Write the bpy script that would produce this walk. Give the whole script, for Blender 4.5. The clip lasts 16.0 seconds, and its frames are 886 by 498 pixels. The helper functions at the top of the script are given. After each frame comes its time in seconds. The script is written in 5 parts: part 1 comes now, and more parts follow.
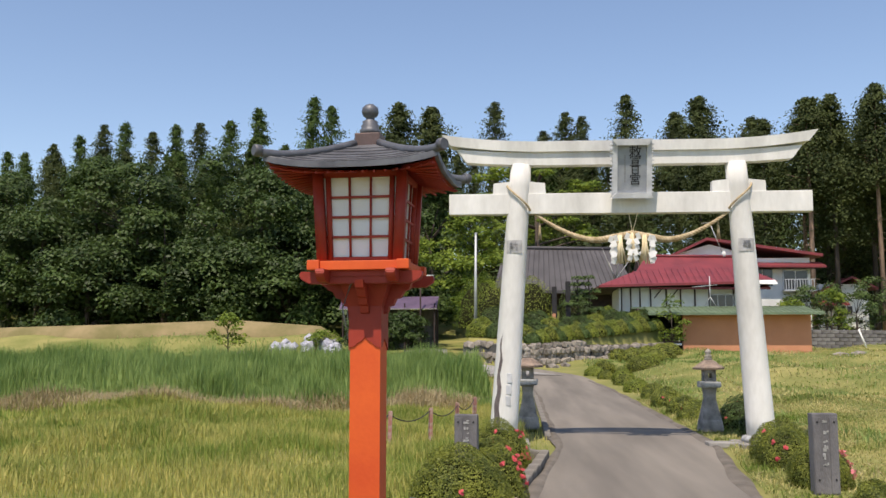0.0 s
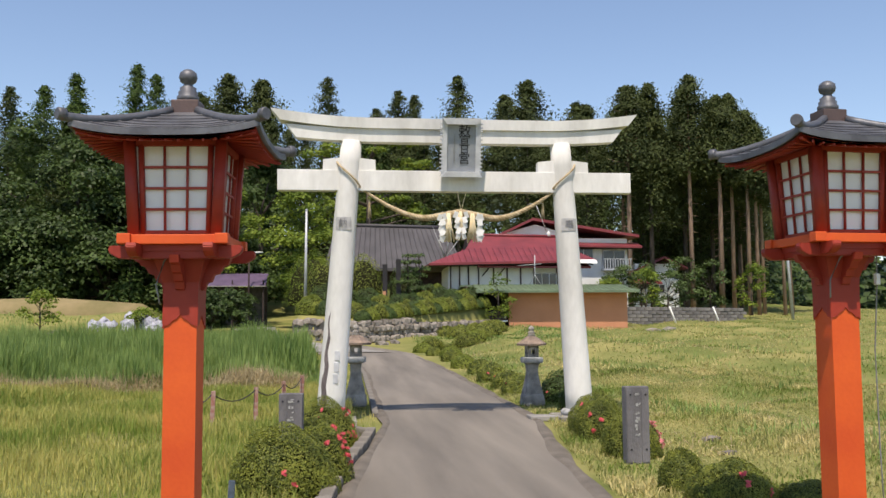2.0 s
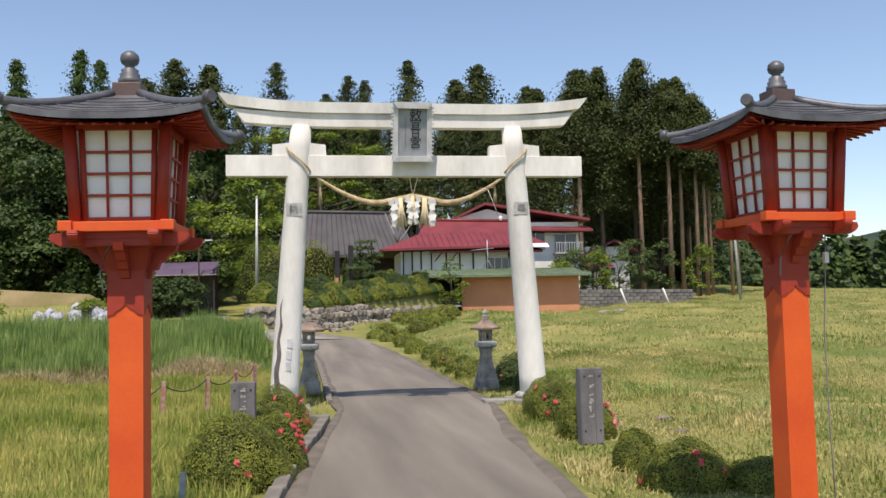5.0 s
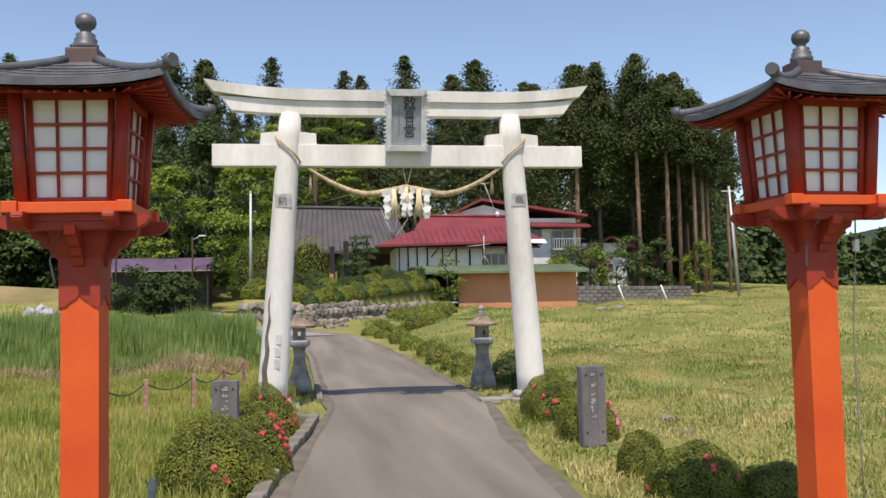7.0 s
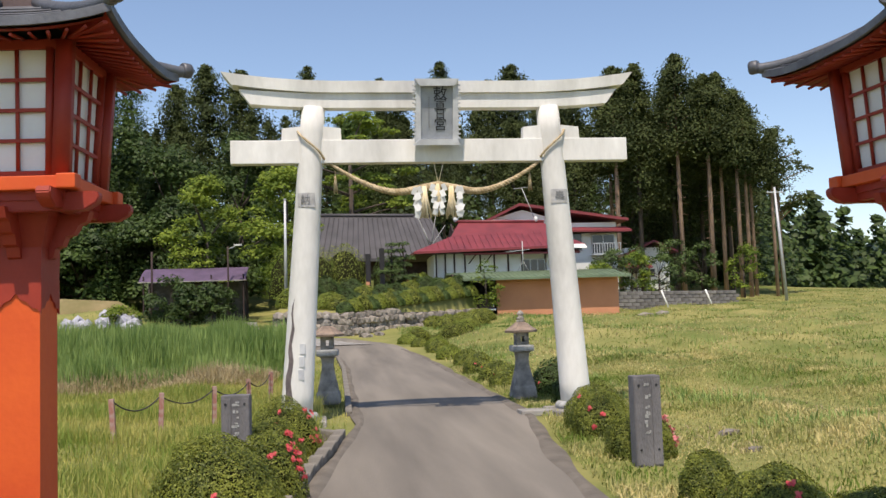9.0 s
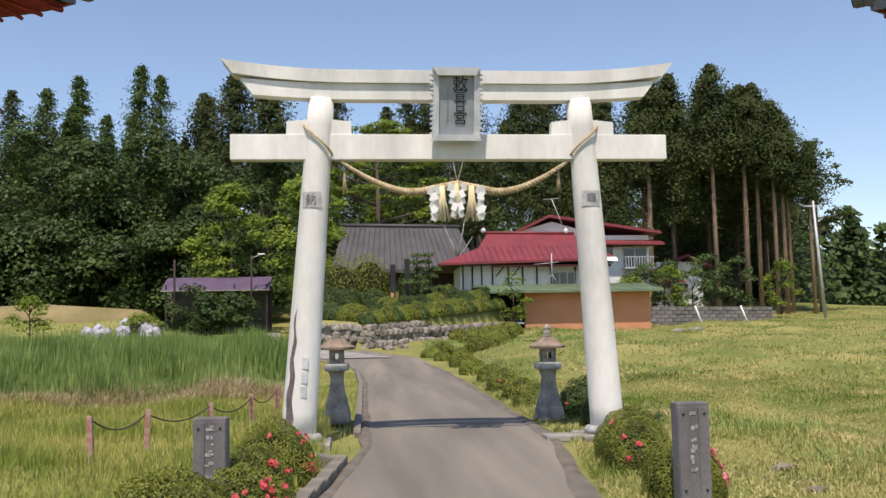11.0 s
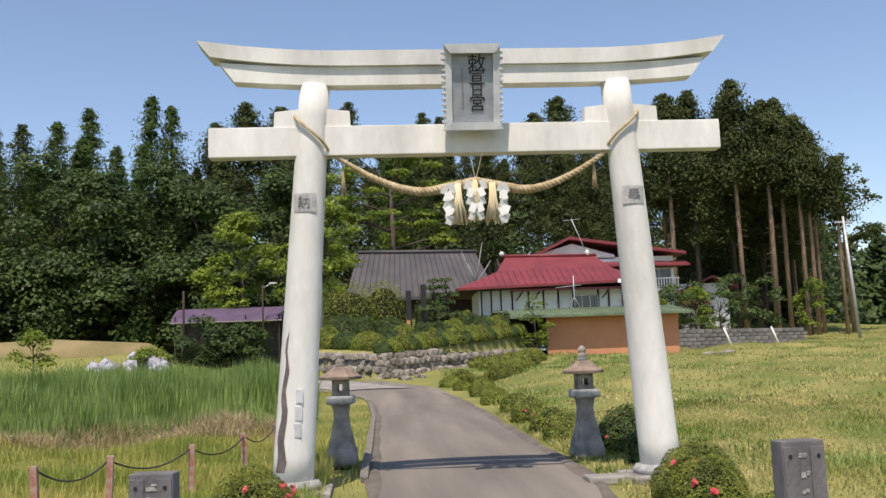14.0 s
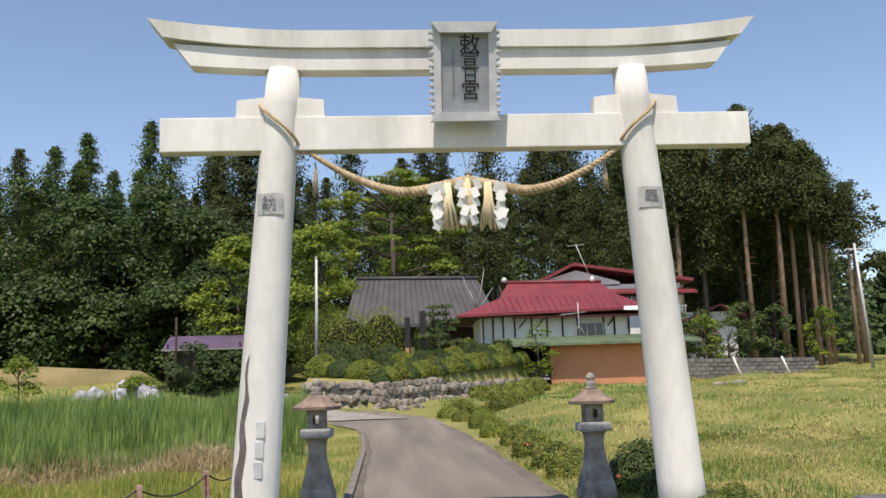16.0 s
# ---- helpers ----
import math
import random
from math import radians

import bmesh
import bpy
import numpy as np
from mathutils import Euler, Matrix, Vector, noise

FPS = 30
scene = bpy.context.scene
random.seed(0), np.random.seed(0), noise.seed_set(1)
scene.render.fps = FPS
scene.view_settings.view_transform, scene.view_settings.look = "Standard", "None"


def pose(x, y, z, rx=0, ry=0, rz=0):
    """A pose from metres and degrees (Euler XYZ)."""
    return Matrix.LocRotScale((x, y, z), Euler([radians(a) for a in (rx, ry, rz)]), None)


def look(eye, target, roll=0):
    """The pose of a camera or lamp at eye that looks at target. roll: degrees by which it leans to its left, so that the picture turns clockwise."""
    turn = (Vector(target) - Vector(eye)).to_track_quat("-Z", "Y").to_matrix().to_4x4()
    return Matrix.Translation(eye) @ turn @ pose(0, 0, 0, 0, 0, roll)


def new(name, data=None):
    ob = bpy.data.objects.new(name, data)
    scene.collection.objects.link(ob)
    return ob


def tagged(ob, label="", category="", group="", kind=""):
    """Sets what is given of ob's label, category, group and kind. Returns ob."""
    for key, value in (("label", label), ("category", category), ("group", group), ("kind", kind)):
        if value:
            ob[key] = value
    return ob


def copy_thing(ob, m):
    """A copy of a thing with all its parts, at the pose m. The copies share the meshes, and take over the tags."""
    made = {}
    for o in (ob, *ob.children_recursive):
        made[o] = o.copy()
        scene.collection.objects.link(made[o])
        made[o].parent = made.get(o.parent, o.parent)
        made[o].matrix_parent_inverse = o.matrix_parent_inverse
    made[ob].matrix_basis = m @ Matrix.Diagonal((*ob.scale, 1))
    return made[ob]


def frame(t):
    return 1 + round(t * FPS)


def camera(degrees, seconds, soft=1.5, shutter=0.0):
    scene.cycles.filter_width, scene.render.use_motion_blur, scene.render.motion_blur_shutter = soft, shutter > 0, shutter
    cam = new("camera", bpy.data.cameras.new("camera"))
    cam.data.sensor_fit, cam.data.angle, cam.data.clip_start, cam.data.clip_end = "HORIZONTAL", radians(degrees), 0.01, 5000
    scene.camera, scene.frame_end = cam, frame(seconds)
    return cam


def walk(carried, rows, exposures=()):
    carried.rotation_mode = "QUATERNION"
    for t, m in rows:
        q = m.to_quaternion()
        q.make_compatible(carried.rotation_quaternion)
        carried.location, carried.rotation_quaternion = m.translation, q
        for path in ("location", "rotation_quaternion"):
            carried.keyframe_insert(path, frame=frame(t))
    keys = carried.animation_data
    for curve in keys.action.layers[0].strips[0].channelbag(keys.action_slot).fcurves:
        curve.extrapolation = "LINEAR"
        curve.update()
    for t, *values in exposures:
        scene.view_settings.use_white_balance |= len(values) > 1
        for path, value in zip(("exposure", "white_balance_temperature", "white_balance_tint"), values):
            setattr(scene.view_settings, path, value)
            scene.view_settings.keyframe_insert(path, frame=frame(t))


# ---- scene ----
cam = camera(50.6, 16.0)
PATH = [
    (0, (-2.378, -17.804, 1.729), (-2.506, -15.82, 1.945), -0.1),
    (0.5, (-2.375, -17.723, 1.735), (-2.381, -15.733, 1.934), 0.3),
    (1, (-2.349, -17.722, 1.729), (-2.257, -15.732, 1.915), 0.2),
    (1.5, (-2.331, -17.708, 1.724), (-2.158, -15.722, 1.895), 0.1),
    (2, (-2.325, -17.674, 1.73), (-2.096, -15.694, 1.897), -0.4),
    (2.5, (-2.332, -17.667, 1.728), (-2.065, -15.692, 1.894), -0.4),
    (3, (-2.331, -17.669, 1.733), (-2.044, -15.697, 1.896), -1.2),
    (3.5, (-2.333, -17.661, 1.726), (-2.029, -15.69, 1.886), -1.6),
    (4, (-2.327, -17.665, 1.724), (-2.02, -15.695, 1.881), -1.5),
    (4.5, (-2.32, -17.648, 1.726), (-1.996, -15.68, 1.865), -1.4),
    (7, (-2.177, -16.954, 1.695), (-1.841, -14.987, 1.823), -1.3),
    (7.5, (-2.055, -16.705, 1.692), (-1.756, -14.731, 1.804), 0.3),
    (8, (-1.984, -16.425, 1.683), (-1.701, -14.448, 1.793), -0.3),
    (8.5, (-1.96, -16.089, 1.677), (-1.693, -14.112, 1.821), -2.1),
    (9, (-1.921, -15.789, 1.646), (-1.666, -13.811, 1.794), -1.9),
    (11.5, (-1.528, -14.003, 1.645), (-1.354, -12.02, 1.838), -1.5),
    (12, (-1.519, -13.677, 1.633), (-1.353, -11.694, 1.839), -2.5),
    (12.5, (-1.454, -13.304, 1.631), (-1.287, -11.322, 1.838), -2.5),
    (13, (-1.386, -12.884, 1.61), (-1.231, -10.903, 1.835), -1.1),
    (13.5, (-1.409, -12.558, 1.601), (-1.258, -10.576, 1.827), -1.4),
    (14, (-1.37, -12.159, 1.579), (-1.212, -10.179, 1.819), -2.2),
    (14.5, (-1.263, -11.781, 1.549), (-1.118, -9.802, 1.803), -1.2),
    (15, (-1.194, -11.329, 1.556), (-1.064, -9.35, 1.818), -1.5),
    (15.5, (-1.146, -10.923, 1.567), (-0.993, -8.951, 1.864), -2.4),
    (16, (-1.062, -10.485, 1.554), (-0.91, -8.514, 1.856), -2.0),
]
walk(cam, [(t, look(eye, target, roll)) for t, eye, target, roll in PATH], [(0, 0.15, 6850, 15), (16, 0.15, 6850, 15)])

# ---- world, sun ----
SUN_DIR = Vector((0.25, 1.0, -1.95)).normalized()
world = bpy.data.worlds.new("sky")
scene.world = world
world.use_nodes = True
wn = world.node_tree
sky = wn.nodes.new("ShaderNodeTexSky")
sky.sky_type, sky.sun_disc = "NISHITA", False
sky.sun_elevation = math.asin(-SUN_DIR.z)
sky.sun_rotation = math.atan2(-SUN_DIR.x, -SUN_DIR.y)
sky.air_density, sky.dust_density, sky.ozone_density = 1.0, 0.4, 2.0
wn.links.new(sky.outputs[0], wn.nodes["Background"].inputs[0])
wn.nodes["Background"].inputs[1].default_value = 0.152
sun = new("sun", bpy.data.lights.new("sun", "SUN"))
sun.data.energy, sun.data.angle, sun.data.color = 4.4, radians(0.6), (1.0, 0.92, 0.79)
sun.matrix_world = look((0, -30, 60), Vector((0, -30, 60)) + SUN_DIR)


# ---- materials ----
def mat(name, a, b=None, scale=4.0, rough=0.8, bump=0.3, fine=60.0, metal=0.0, island=0.0, per_object=0.0, translucent=0.0, spec=0.4, stretch=(1, 1, 1)):
    """Two colours mixed by coarse and fine noise, with fine relief."""
    m = bpy.data.materials.new(name)
    m.use_nodes = True
    t = m.node_tree
    p = t.nodes["Principled BSDF"]
    b = b or tuple(c * 0.75 for c in a)
    tc = t.nodes.new("ShaderNodeTexCoord")
    mp = t.nodes.new("ShaderNodeMapping")
    mp.inputs["Scale"].default_value = stretch
    t.links.new(tc.outputs["Object"], mp.inputs[0])
    n1, n2 = t.nodes.new("ShaderNodeTexNoise"), t.nodes.new("ShaderNodeTexNoise")
    n1.inputs["Scale"].default_value, n1.inputs["Detail"].default_value = scale, 6
    n2.inputs["Scale"].default_value, n2.inputs["Detail"].default_value = fine, 4
    for n in (n1, n2):
        t.links.new(mp.outputs[0], n.inputs["Vector"])
    add = t.nodes.new("ShaderNodeMath")
    add.operation = "MULTIPLY_ADD"
    add.inputs[1].default_value = 0.45
    t.links.new(n2.outputs[0], add.inputs[0])
    sc = t.nodes.new("ShaderNodeMath")
    sc.operation = "MULTIPLY_ADD"
    sc.inputs[1].default_value, sc.inputs[2].default_value = 2.2, -0.85
    t.links.new(n1.outputs[0], sc.inputs[0])
    t.links.new(sc.outputs[0], add.inputs[2])
    fac = add.outputs[0]
    if island or per_object:
        info = t.nodes.new("ShaderNodeNewGeometry" if island else "ShaderNodeObjectInfo")
        k = t.nodes.new("ShaderNodeMath")
        k.operation = "MULTIPLY_ADD"
        k.inputs[1].default_value = island or per_object
        t.links.new(info.outputs["Random Per Island" if island else "Random"], k.inputs[0])
        off = t.nodes.new("ShaderNodeMath")
        off.operation = "SUBTRACT"
        off.inputs[1].default_value = (island or per_object) / 2
        t.links.new(fac, off.inputs[0])
        t.links.new(off.outputs[0], k.inputs[2])
        fac = k.outputs[0]
    ramp = t.nodes.new("ShaderNodeValToRGB")
    ramp.color_ramp.elements[0].color, ramp.color_ramp.elements[1].color = (*b, 1), (*a, 1)
    ramp.color_ramp.elements[0].position, ramp.color_ramp.elements[1].position = 0.1, 0.9
    t.links.new(fac, ramp.inputs[0])
    t.links.new(ramp.outputs[0], p.inputs["Base Color"])
    p.inputs["Roughness"].default_value, p.inputs["Metallic"].default_value = rough, metal
    p.inputs["Specular IOR Level"].default_value = spec
    if bump:
        bp = t.nodes.new("ShaderNodeBump")
        bp.inputs["Strength"].default_value, bp.inputs["Distance"].default_value = bump, 0.02
        t.links.new(n2.outputs[0], bp.inputs["Height"])
        t.links.new(bp.outputs[0], p.inputs["Normal"])
    if translucent:
        tr, mix = t.nodes.new("ShaderNodeBsdfTranslucent"), t.nodes.new("ShaderNodeMixShader")
        mix.inputs[0].default_value = translucent
        t.links.new(ramp.outputs[0], tr.inputs[0])
        t.links.new(p.outputs[0], mix.inputs[1])
        t.links.new(tr.outputs[0], mix.inputs[2])
        t.links.new(mix.outputs[0], t.nodes["Material Output"].inputs[0])
    return m


M = dict(
    soil=mat("grassy_soil", (0.30, 0.27, 0.10), (0.12, 0.15, 0.04), scale=0.35, fine=9, rough=1, bump=0.8, spec=0.1),
    bank=mat("dry_earth", (0.29, 0.225, 0.12), (0.17, 0.15, 0.065), scale=0.5, fine=3, rough=1, bump=0.6, spec=0.1),
    asphalt=mat("worn_asphalt", (0.25, 0.222, 0.186), (0.15, 0.134, 0.114), scale=1.3, fine=150, stretch=(1, 0.10, 1), rough=0.9, bump=0.5, spec=0.25),
    asphalt_edge=mat("dark_asphalt_edge", (0.20, 0.175, 0.145), (0.125, 0.11, 0.093), scale=2.5, fine=120, rough=0.95, bump=0.5, spec=0.2),
    concrete=mat("pale_concrete", (0.36, 0.34, 0.31), (0.22, 0.21, 0.19), scale=2, fine=50, rough=0.9),
    kerb=mat("old_kerb_concrete", (0.24, 0.215, 0.185), (0.12, 0.11, 0.09), scale=3, fine=40, rough=0.95, bump=0.6),
    torii=mat("white_painted_concrete", (0.80, 0.79, 0.76), (0.52, 0.51, 0.48), scale=1.3, fine=14, rough=0.8, bump=0.15, stretch=(1, 1, 0.35)),
    torii_stain=mat("peeled_dark_stain", (0.17, 0.14, 0.14), (0.09, 0.075, 0.075), scale=9, rough=0.9),
    plaque=mat("grey_metal_plaque", (0.36, 0.38, 0.41), (0.26, 0.28, 0.31), scale=4, fine=30, rough=0.55, metal=0.3, bump=0.1),
    plaque_frame=mat("pale_grey_frame", (0.62, 0.63, 0.64), (0.45, 0.46, 0.48), scale=5, rough=0.6, bump=0.1),
    letter=mat("black_lettering", (0.02, 0.02, 0.025), rough=0.6, bump=0),
    inset=mat("grey_carved_inset", (0.50, 0.49, 0.48), (0.33, 0.33, 0.33), scale=9, rough=0.85),
    letter_grey=mat("dark_grey_carving", (0.27, 0.27, 0.28), rough=0.8, bump=0),
    rope=mat("straw_rope", (0.62, 0.50, 0.33), (0.36, 0.27, 0.15), scale=9, fine=90, rough=0.95, bump=0.7),
    straw=mat("pale_straw", (0.84, 0.75, 0.54), (0.66, 0.54, 0.33), scale=20, fine=120, rough=0.95, bump=0.5, stretch=(1, 1, 0.1)),
    paper=mat("white_paper", (0.85, 0.85, 0.83), (0.78, 0.78, 0.75), rough=0.9, bump=0, translucent=0.2),
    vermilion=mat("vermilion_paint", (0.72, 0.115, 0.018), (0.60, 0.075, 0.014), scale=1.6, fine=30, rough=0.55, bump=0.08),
    # the same red, darkened for the shade under eaves and tray
    vermilion_shade=mat("vermilion_in_eave_shade", (0.35, 0.038, 0.019), (0.25, 0.024, 0.013), scale=3, fine=30, rough=0.55, bump=0.08),
    shoji=mat("milky_lamp_panel", (0.78, 0.78, 0.78), (0.70, 0.70, 0.71), scale=2, rough=0.35, bump=0),
    copper=mat("dark_copper_sheet", (0.16, 0.165, 0.18), (0.09, 0.09, 0.10), scale=5, fine=40, rough=0.5, metal=0.4, bump=0.15),
    bronze=mat("brown_bronze", (0.15, 0.10, 0.09), (0.09, 0.065, 0.06), scale=6, rough=0.5, metal=0.4, bump=0.1),
    stone=mat("grey_granite", (0.40, 0.37, 0.33), (0.17, 0.16, 0.145), scale=5, fine=70, rough=0.95, bump=0.8),
    stone_brown=mat("mossy_brown_stone", (0.36, 0.27, 0.21), (0.17, 0.13, 0.105), scale=6, fine=60, rough=0.95, bump=0.8),
    marker=mat("weathered_grey_stone", (0.20, 0.19, 0.195), (0.115, 0.11, 0.115), scale=3.5, fine=50, rough=0.9, bump=0.5, stretch=(1, 1, 0.4)),
    lichen=mat("pale_lichen", (0.42, 0.42, 0.41), (0.25, 0.25, 0.24), scale=12, rough=0.95),
    rust=mat("rusty_red_post", (0.33, 0.10, 0.075), (0.42, 0.33, 0.28), scale=11, fine=60, rough=0.85, bump=0.5),
    chain=mat("dark_chain", (0.07, 0.06, 0.05), (0.03, 0.03, 0.03), scale=20, rough=0.7),
    grass=mat("meadow_grass", (0.56, 0.50, 0.16), (0.20, 0.28, 0.05), scale=0.45, fine=3, rough=0.7, bump=0, island=0.7, translucent=0.4, spec=0.2),
    reed=mat("green_reed", (0.34, 0.44, 0.14), (0.13, 0.22, 0.05), scale=0.3, fine=2, rough=0.6, bump=0, island=0.6, translucent=0.4, spec=0.25),
    dry=mat("dry_straw_grass", (0.52, 0.43, 0.26), (0.34, 0.27, 0.14), scale=0.6, fine=3, rough=0.9, bump=0, island=0.6, translucent=0.3, spec=0.1),
    turf=mat("mown_grass", (0.62, 0.52, 0.24), (0.14, 0.22, 0.035), scale=0.5, fine=2.2, rough=0.8, bump=0, island=0.45, translucent=0.35, spec=0.15),
    azalea=mat("azalea_leaf", (0.30, 0.325, 0.055), (0.075, 0.10, 0.018), scale=3, rough=0.5, bump=0, island=0.8, translucent=0.3, spec=0.3),
    # near-black that stands in for the shade inside bushes
    core_shade=mat("bush_core_shade", (0.035, 0.04, 0.014), (0.02, 0.018, 0.009), scale=6, fine=25, rough=1, bump=0.8, spec=0.05),
    petal=mat("coral_petal", (0.80, 0.17, 0.17), (0.66, 0.08, 0.10), scale=8, rough=0.7, bump=0, translucent=0.3),
    petal_pink=mat("pink_petal", (0.83, 0.33, 0.36), (0.75, 0.18, 0.22), scale=8, rough=0.7, bump=0, translucent=0.3),
    cedar=mat("cedar_needles", (0.10, 0.125, 0.038), (0.034, 0.05, 0.017), scale=0.25, fine=2, rough=0.7, bump=0, island=0.4, per_object=0, translucent=0.25, spec=0.2),
    cedar_b=mat("cedar_needles_green", (0.11, 0.17, 0.038), (0.034, 0.064, 0.016), scale=0.25, fine=2, rough=0.7, bump=0, island=0.4, translucent=0.25, spec=0.2),
    broad=mat("broad_leaf", (0.085, 0.135, 0.032), (0.026, 0.048, 0.013), scale=0.3, fine=2, rough=0.55, bump=0, island=0.4, translucent=0.3, spec=0.3),
    bright=mat("young_leaf", (0.27, 0.34, 0.05), (0.11, 0.17, 0.025), scale=0.4, fine=2, rough=0.6, bump=0, island=0.8, translucent=0.4, spec=0.2),
    pine=mat("garden_pine", (0.10, 0.16, 0.035), (0.035, 0.06, 0.014), scale=1, rough=0.6, bump=0, island=0.8, translucent=0.25),
    yellow=mat("golden_shrub", (0.30, 0.34, 0.05), (0.13, 0.175, 0.025), scale=1, rough=0.6, bump=0, island=0.8, translucent=0.35),
    bark=mat("cedar_bark", (0.40, 0.27, 0.19), (0.19, 0.125, 0.09), scale=2, fine=14, rough=1, bump=0.8, stretch=(3, 3, 0.3)),
    bark_dark=mat("dark_bark", (0.11, 0.085, 0.07), (0.05, 0.04, 0.033), scale=2, fine=14, rough=1, bump=0.8, stretch=(3, 3, 0.3)),
    red_roof=mat("red_metal_roof", (0.235, 0.042, 0.048), (0.165, 0.032, 0.038), scale=0.9, fine=10, rough=0.5, bump=0.1),
    green_roof=mat("green_metal_roof", (0.16, 0.22, 0.13), (0.10, 0.14, 0.085), scale=1.5, fine=12, rough=0.55, bump=0.1),
    grey_roof=mat("dark_grey_metal_roof", (0.085, 0.08, 0.085), (0.055, 0.052, 0.055), scale=0.7, fine=8, rough=0.6, bump=0.1),
    purple_roof=mat("purple_sheet_roof", (0.13, 0.085, 0.15), (0.08, 0.055, 0.095), scale=1, fine=8, rough=0.7, bump=0.1),
    plaster=mat("white_plaster", (0.78, 0.79, 0.76), (0.66, 0.67, 0.64), scale=0.8, fine=14, rough=0.9, bump=0.1),
    orange_wall=mat("salmon_wall", (0.58, 0.27, 0.15), (0.50, 0.225, 0.125), scale=0.7, fine=20, rough=0.9, bump=0.15),
    timber=mat("dark_timber", (0.055, 0.035, 0.03), (0.03, 0.02, 0.018), scale=3, fine=30, rough=0.8),
    black_post=mat("blackened_post", (0.025, 0.023, 0.025), (0.014, 0.013, 0.014), scale=3, rough=0.7),
    glass=mat("dark_window_glass", (0.05, 0.06, 0.07), (0.03, 0.035, 0.04), scale=1, rough=0.08, bump=0, spec=0.6),
    wall_stone=mat("field_stone", (0.33, 0.29, 0.245), (0.13, 0.115, 0.10), scale=2.5, fine=12, rough=0.95, bump=0.7, per_object=0.6),
    block=mat("concrete_block", (0.25, 0.235, 0.22), (0.13, 0.12, 0.115), scale=2, fine=18, rough=0.95, bump=0.6, per_object=0.6),
    # dark joints of the stone walls; also painted shade in building recesses
    joint_recess=mat("dark_joint_and_recess_shade", (0.11, 0.105, 0.095), (0.06, 0.06, 0.055), scale=3, fine=30, rough=1, bump=0.7),
    pole=mat("galvanised_pole", (0.55, 0.56, 0.57), (0.42, 0.43, 0.44), scale=3, rough=0.5, metal=0.3, bump=0.05),
    car=mat("dark_car_paint", (0.06, 0.045, 0.05), (0.04, 0.03, 0.033), rough=0.2, bump=0),
    chrome=mat("silver_trim", (0.7, 0.7, 0.7), rough=0.25, metal=0.8, bump=0),
    rubble=mat("pale_rubble", (0.42, 0.42, 0.47), (0.16, 0.16, 0.22), scale=3, rough=0.9, island=0.9),
    far_hill=mat("far_woodland", (0.05, 0.075, 0.06), (0.03, 0.048, 0.04), scale=0.06, fine=0.5, rough=1, bump=0.8, spec=0.05),
)


# ---- builders ----
def as_mesh(name, bm, material):
    me = bpy.data.meshes.new(name)
    bm.to_mesh(me)
    bm.free()
    me.materials.append(material)
    return me


def part(name, bm, material, parent, label="", at=None):
    """One mesh under a thing or part; bm is a bmesh or a ready mesh."""
    me = as_mesh(name, bm, material) if isinstance(bm, bmesh.types.BMesh) else bm
    ob = new(name, me)
    ob.parent = parent
    if at is not None:
        ob.matrix_basis = at
    return tagged(ob, label)


def thing(name, m, label, category, group="", kind=""):
    ob = new(name)
    ob.empty_display_size = 0.2
    ob.matrix_basis = m
    return tagged(ob, label, category, group, kind)


def box(sx, sy, sz, at=(0, 0, 0), bevel=0.0, top=1.0, bm=None, turn=None, segments=2):
    """A box that stands on at (its base's centre); top: how much of its width the top keeps."""
    fresh = bmesh.new()
    bmesh.ops.create_cube(fresh, size=1)
    for v in fresh.verts:
        k = top if v.co.z > 0 else 1.0
        v.co = Vector((v.co.x * sx * k, v.co.y * sy * k, (v.co.z + 0.5) * sz))
    if bevel:
        bmesh.ops.bevel(fresh, geom=fresh.edges[:], offset=bevel, segments=segments, affect="EDGES", profile=0.6)
    bmesh.ops.transform(fresh, matrix=Matrix.Translation(at) @ (turn or Matrix()), verts=fresh.verts)
    return join(bm, fresh)


def join(bm, fresh):
    if bm is None:
        return fresh
    me = bpy.data.meshes.new("tmp")
    fresh.to_mesh(me)
    fresh.free()
    bm.from_mesh(me)
    bpy.data.meshes.remove(me)
    return bm


def lathe(profile, n=16, at=(0, 0, 0), bm=None, square=False, smooth=True, caps=True):
    """A turned body from (radius, height) pairs; square: four-sided, with radius as half its width."""
    fresh = bmesh.new()
    rings = []
    if square:
        n = 4
    for r, z in profile:
        k = r * (math.sqrt(2) if square else 1)
        rings.append([fresh.verts.new((k * math.cos(2 * math.pi * (i + (0.5 if square else 0)) / n), k * math.sin(2 * math.pi * (i + (0.5 if square else 0)) / n), z)) for i in range(n)])
    for a, b in zip(rings, rings[1:]):
        for i in range(n):
            f = fresh.faces.new((a[i], a[(i + 1) % n], b[(i + 1) % n], b[i]))
            f.smooth = smooth and not square
    if caps:
        fresh.faces.new(rings[0][::-1])
        fresh.faces.new(rings[-1])
    bmesh.ops.translate(fresh, verts=fresh.verts, vec=at)
    return join(bm, fresh)


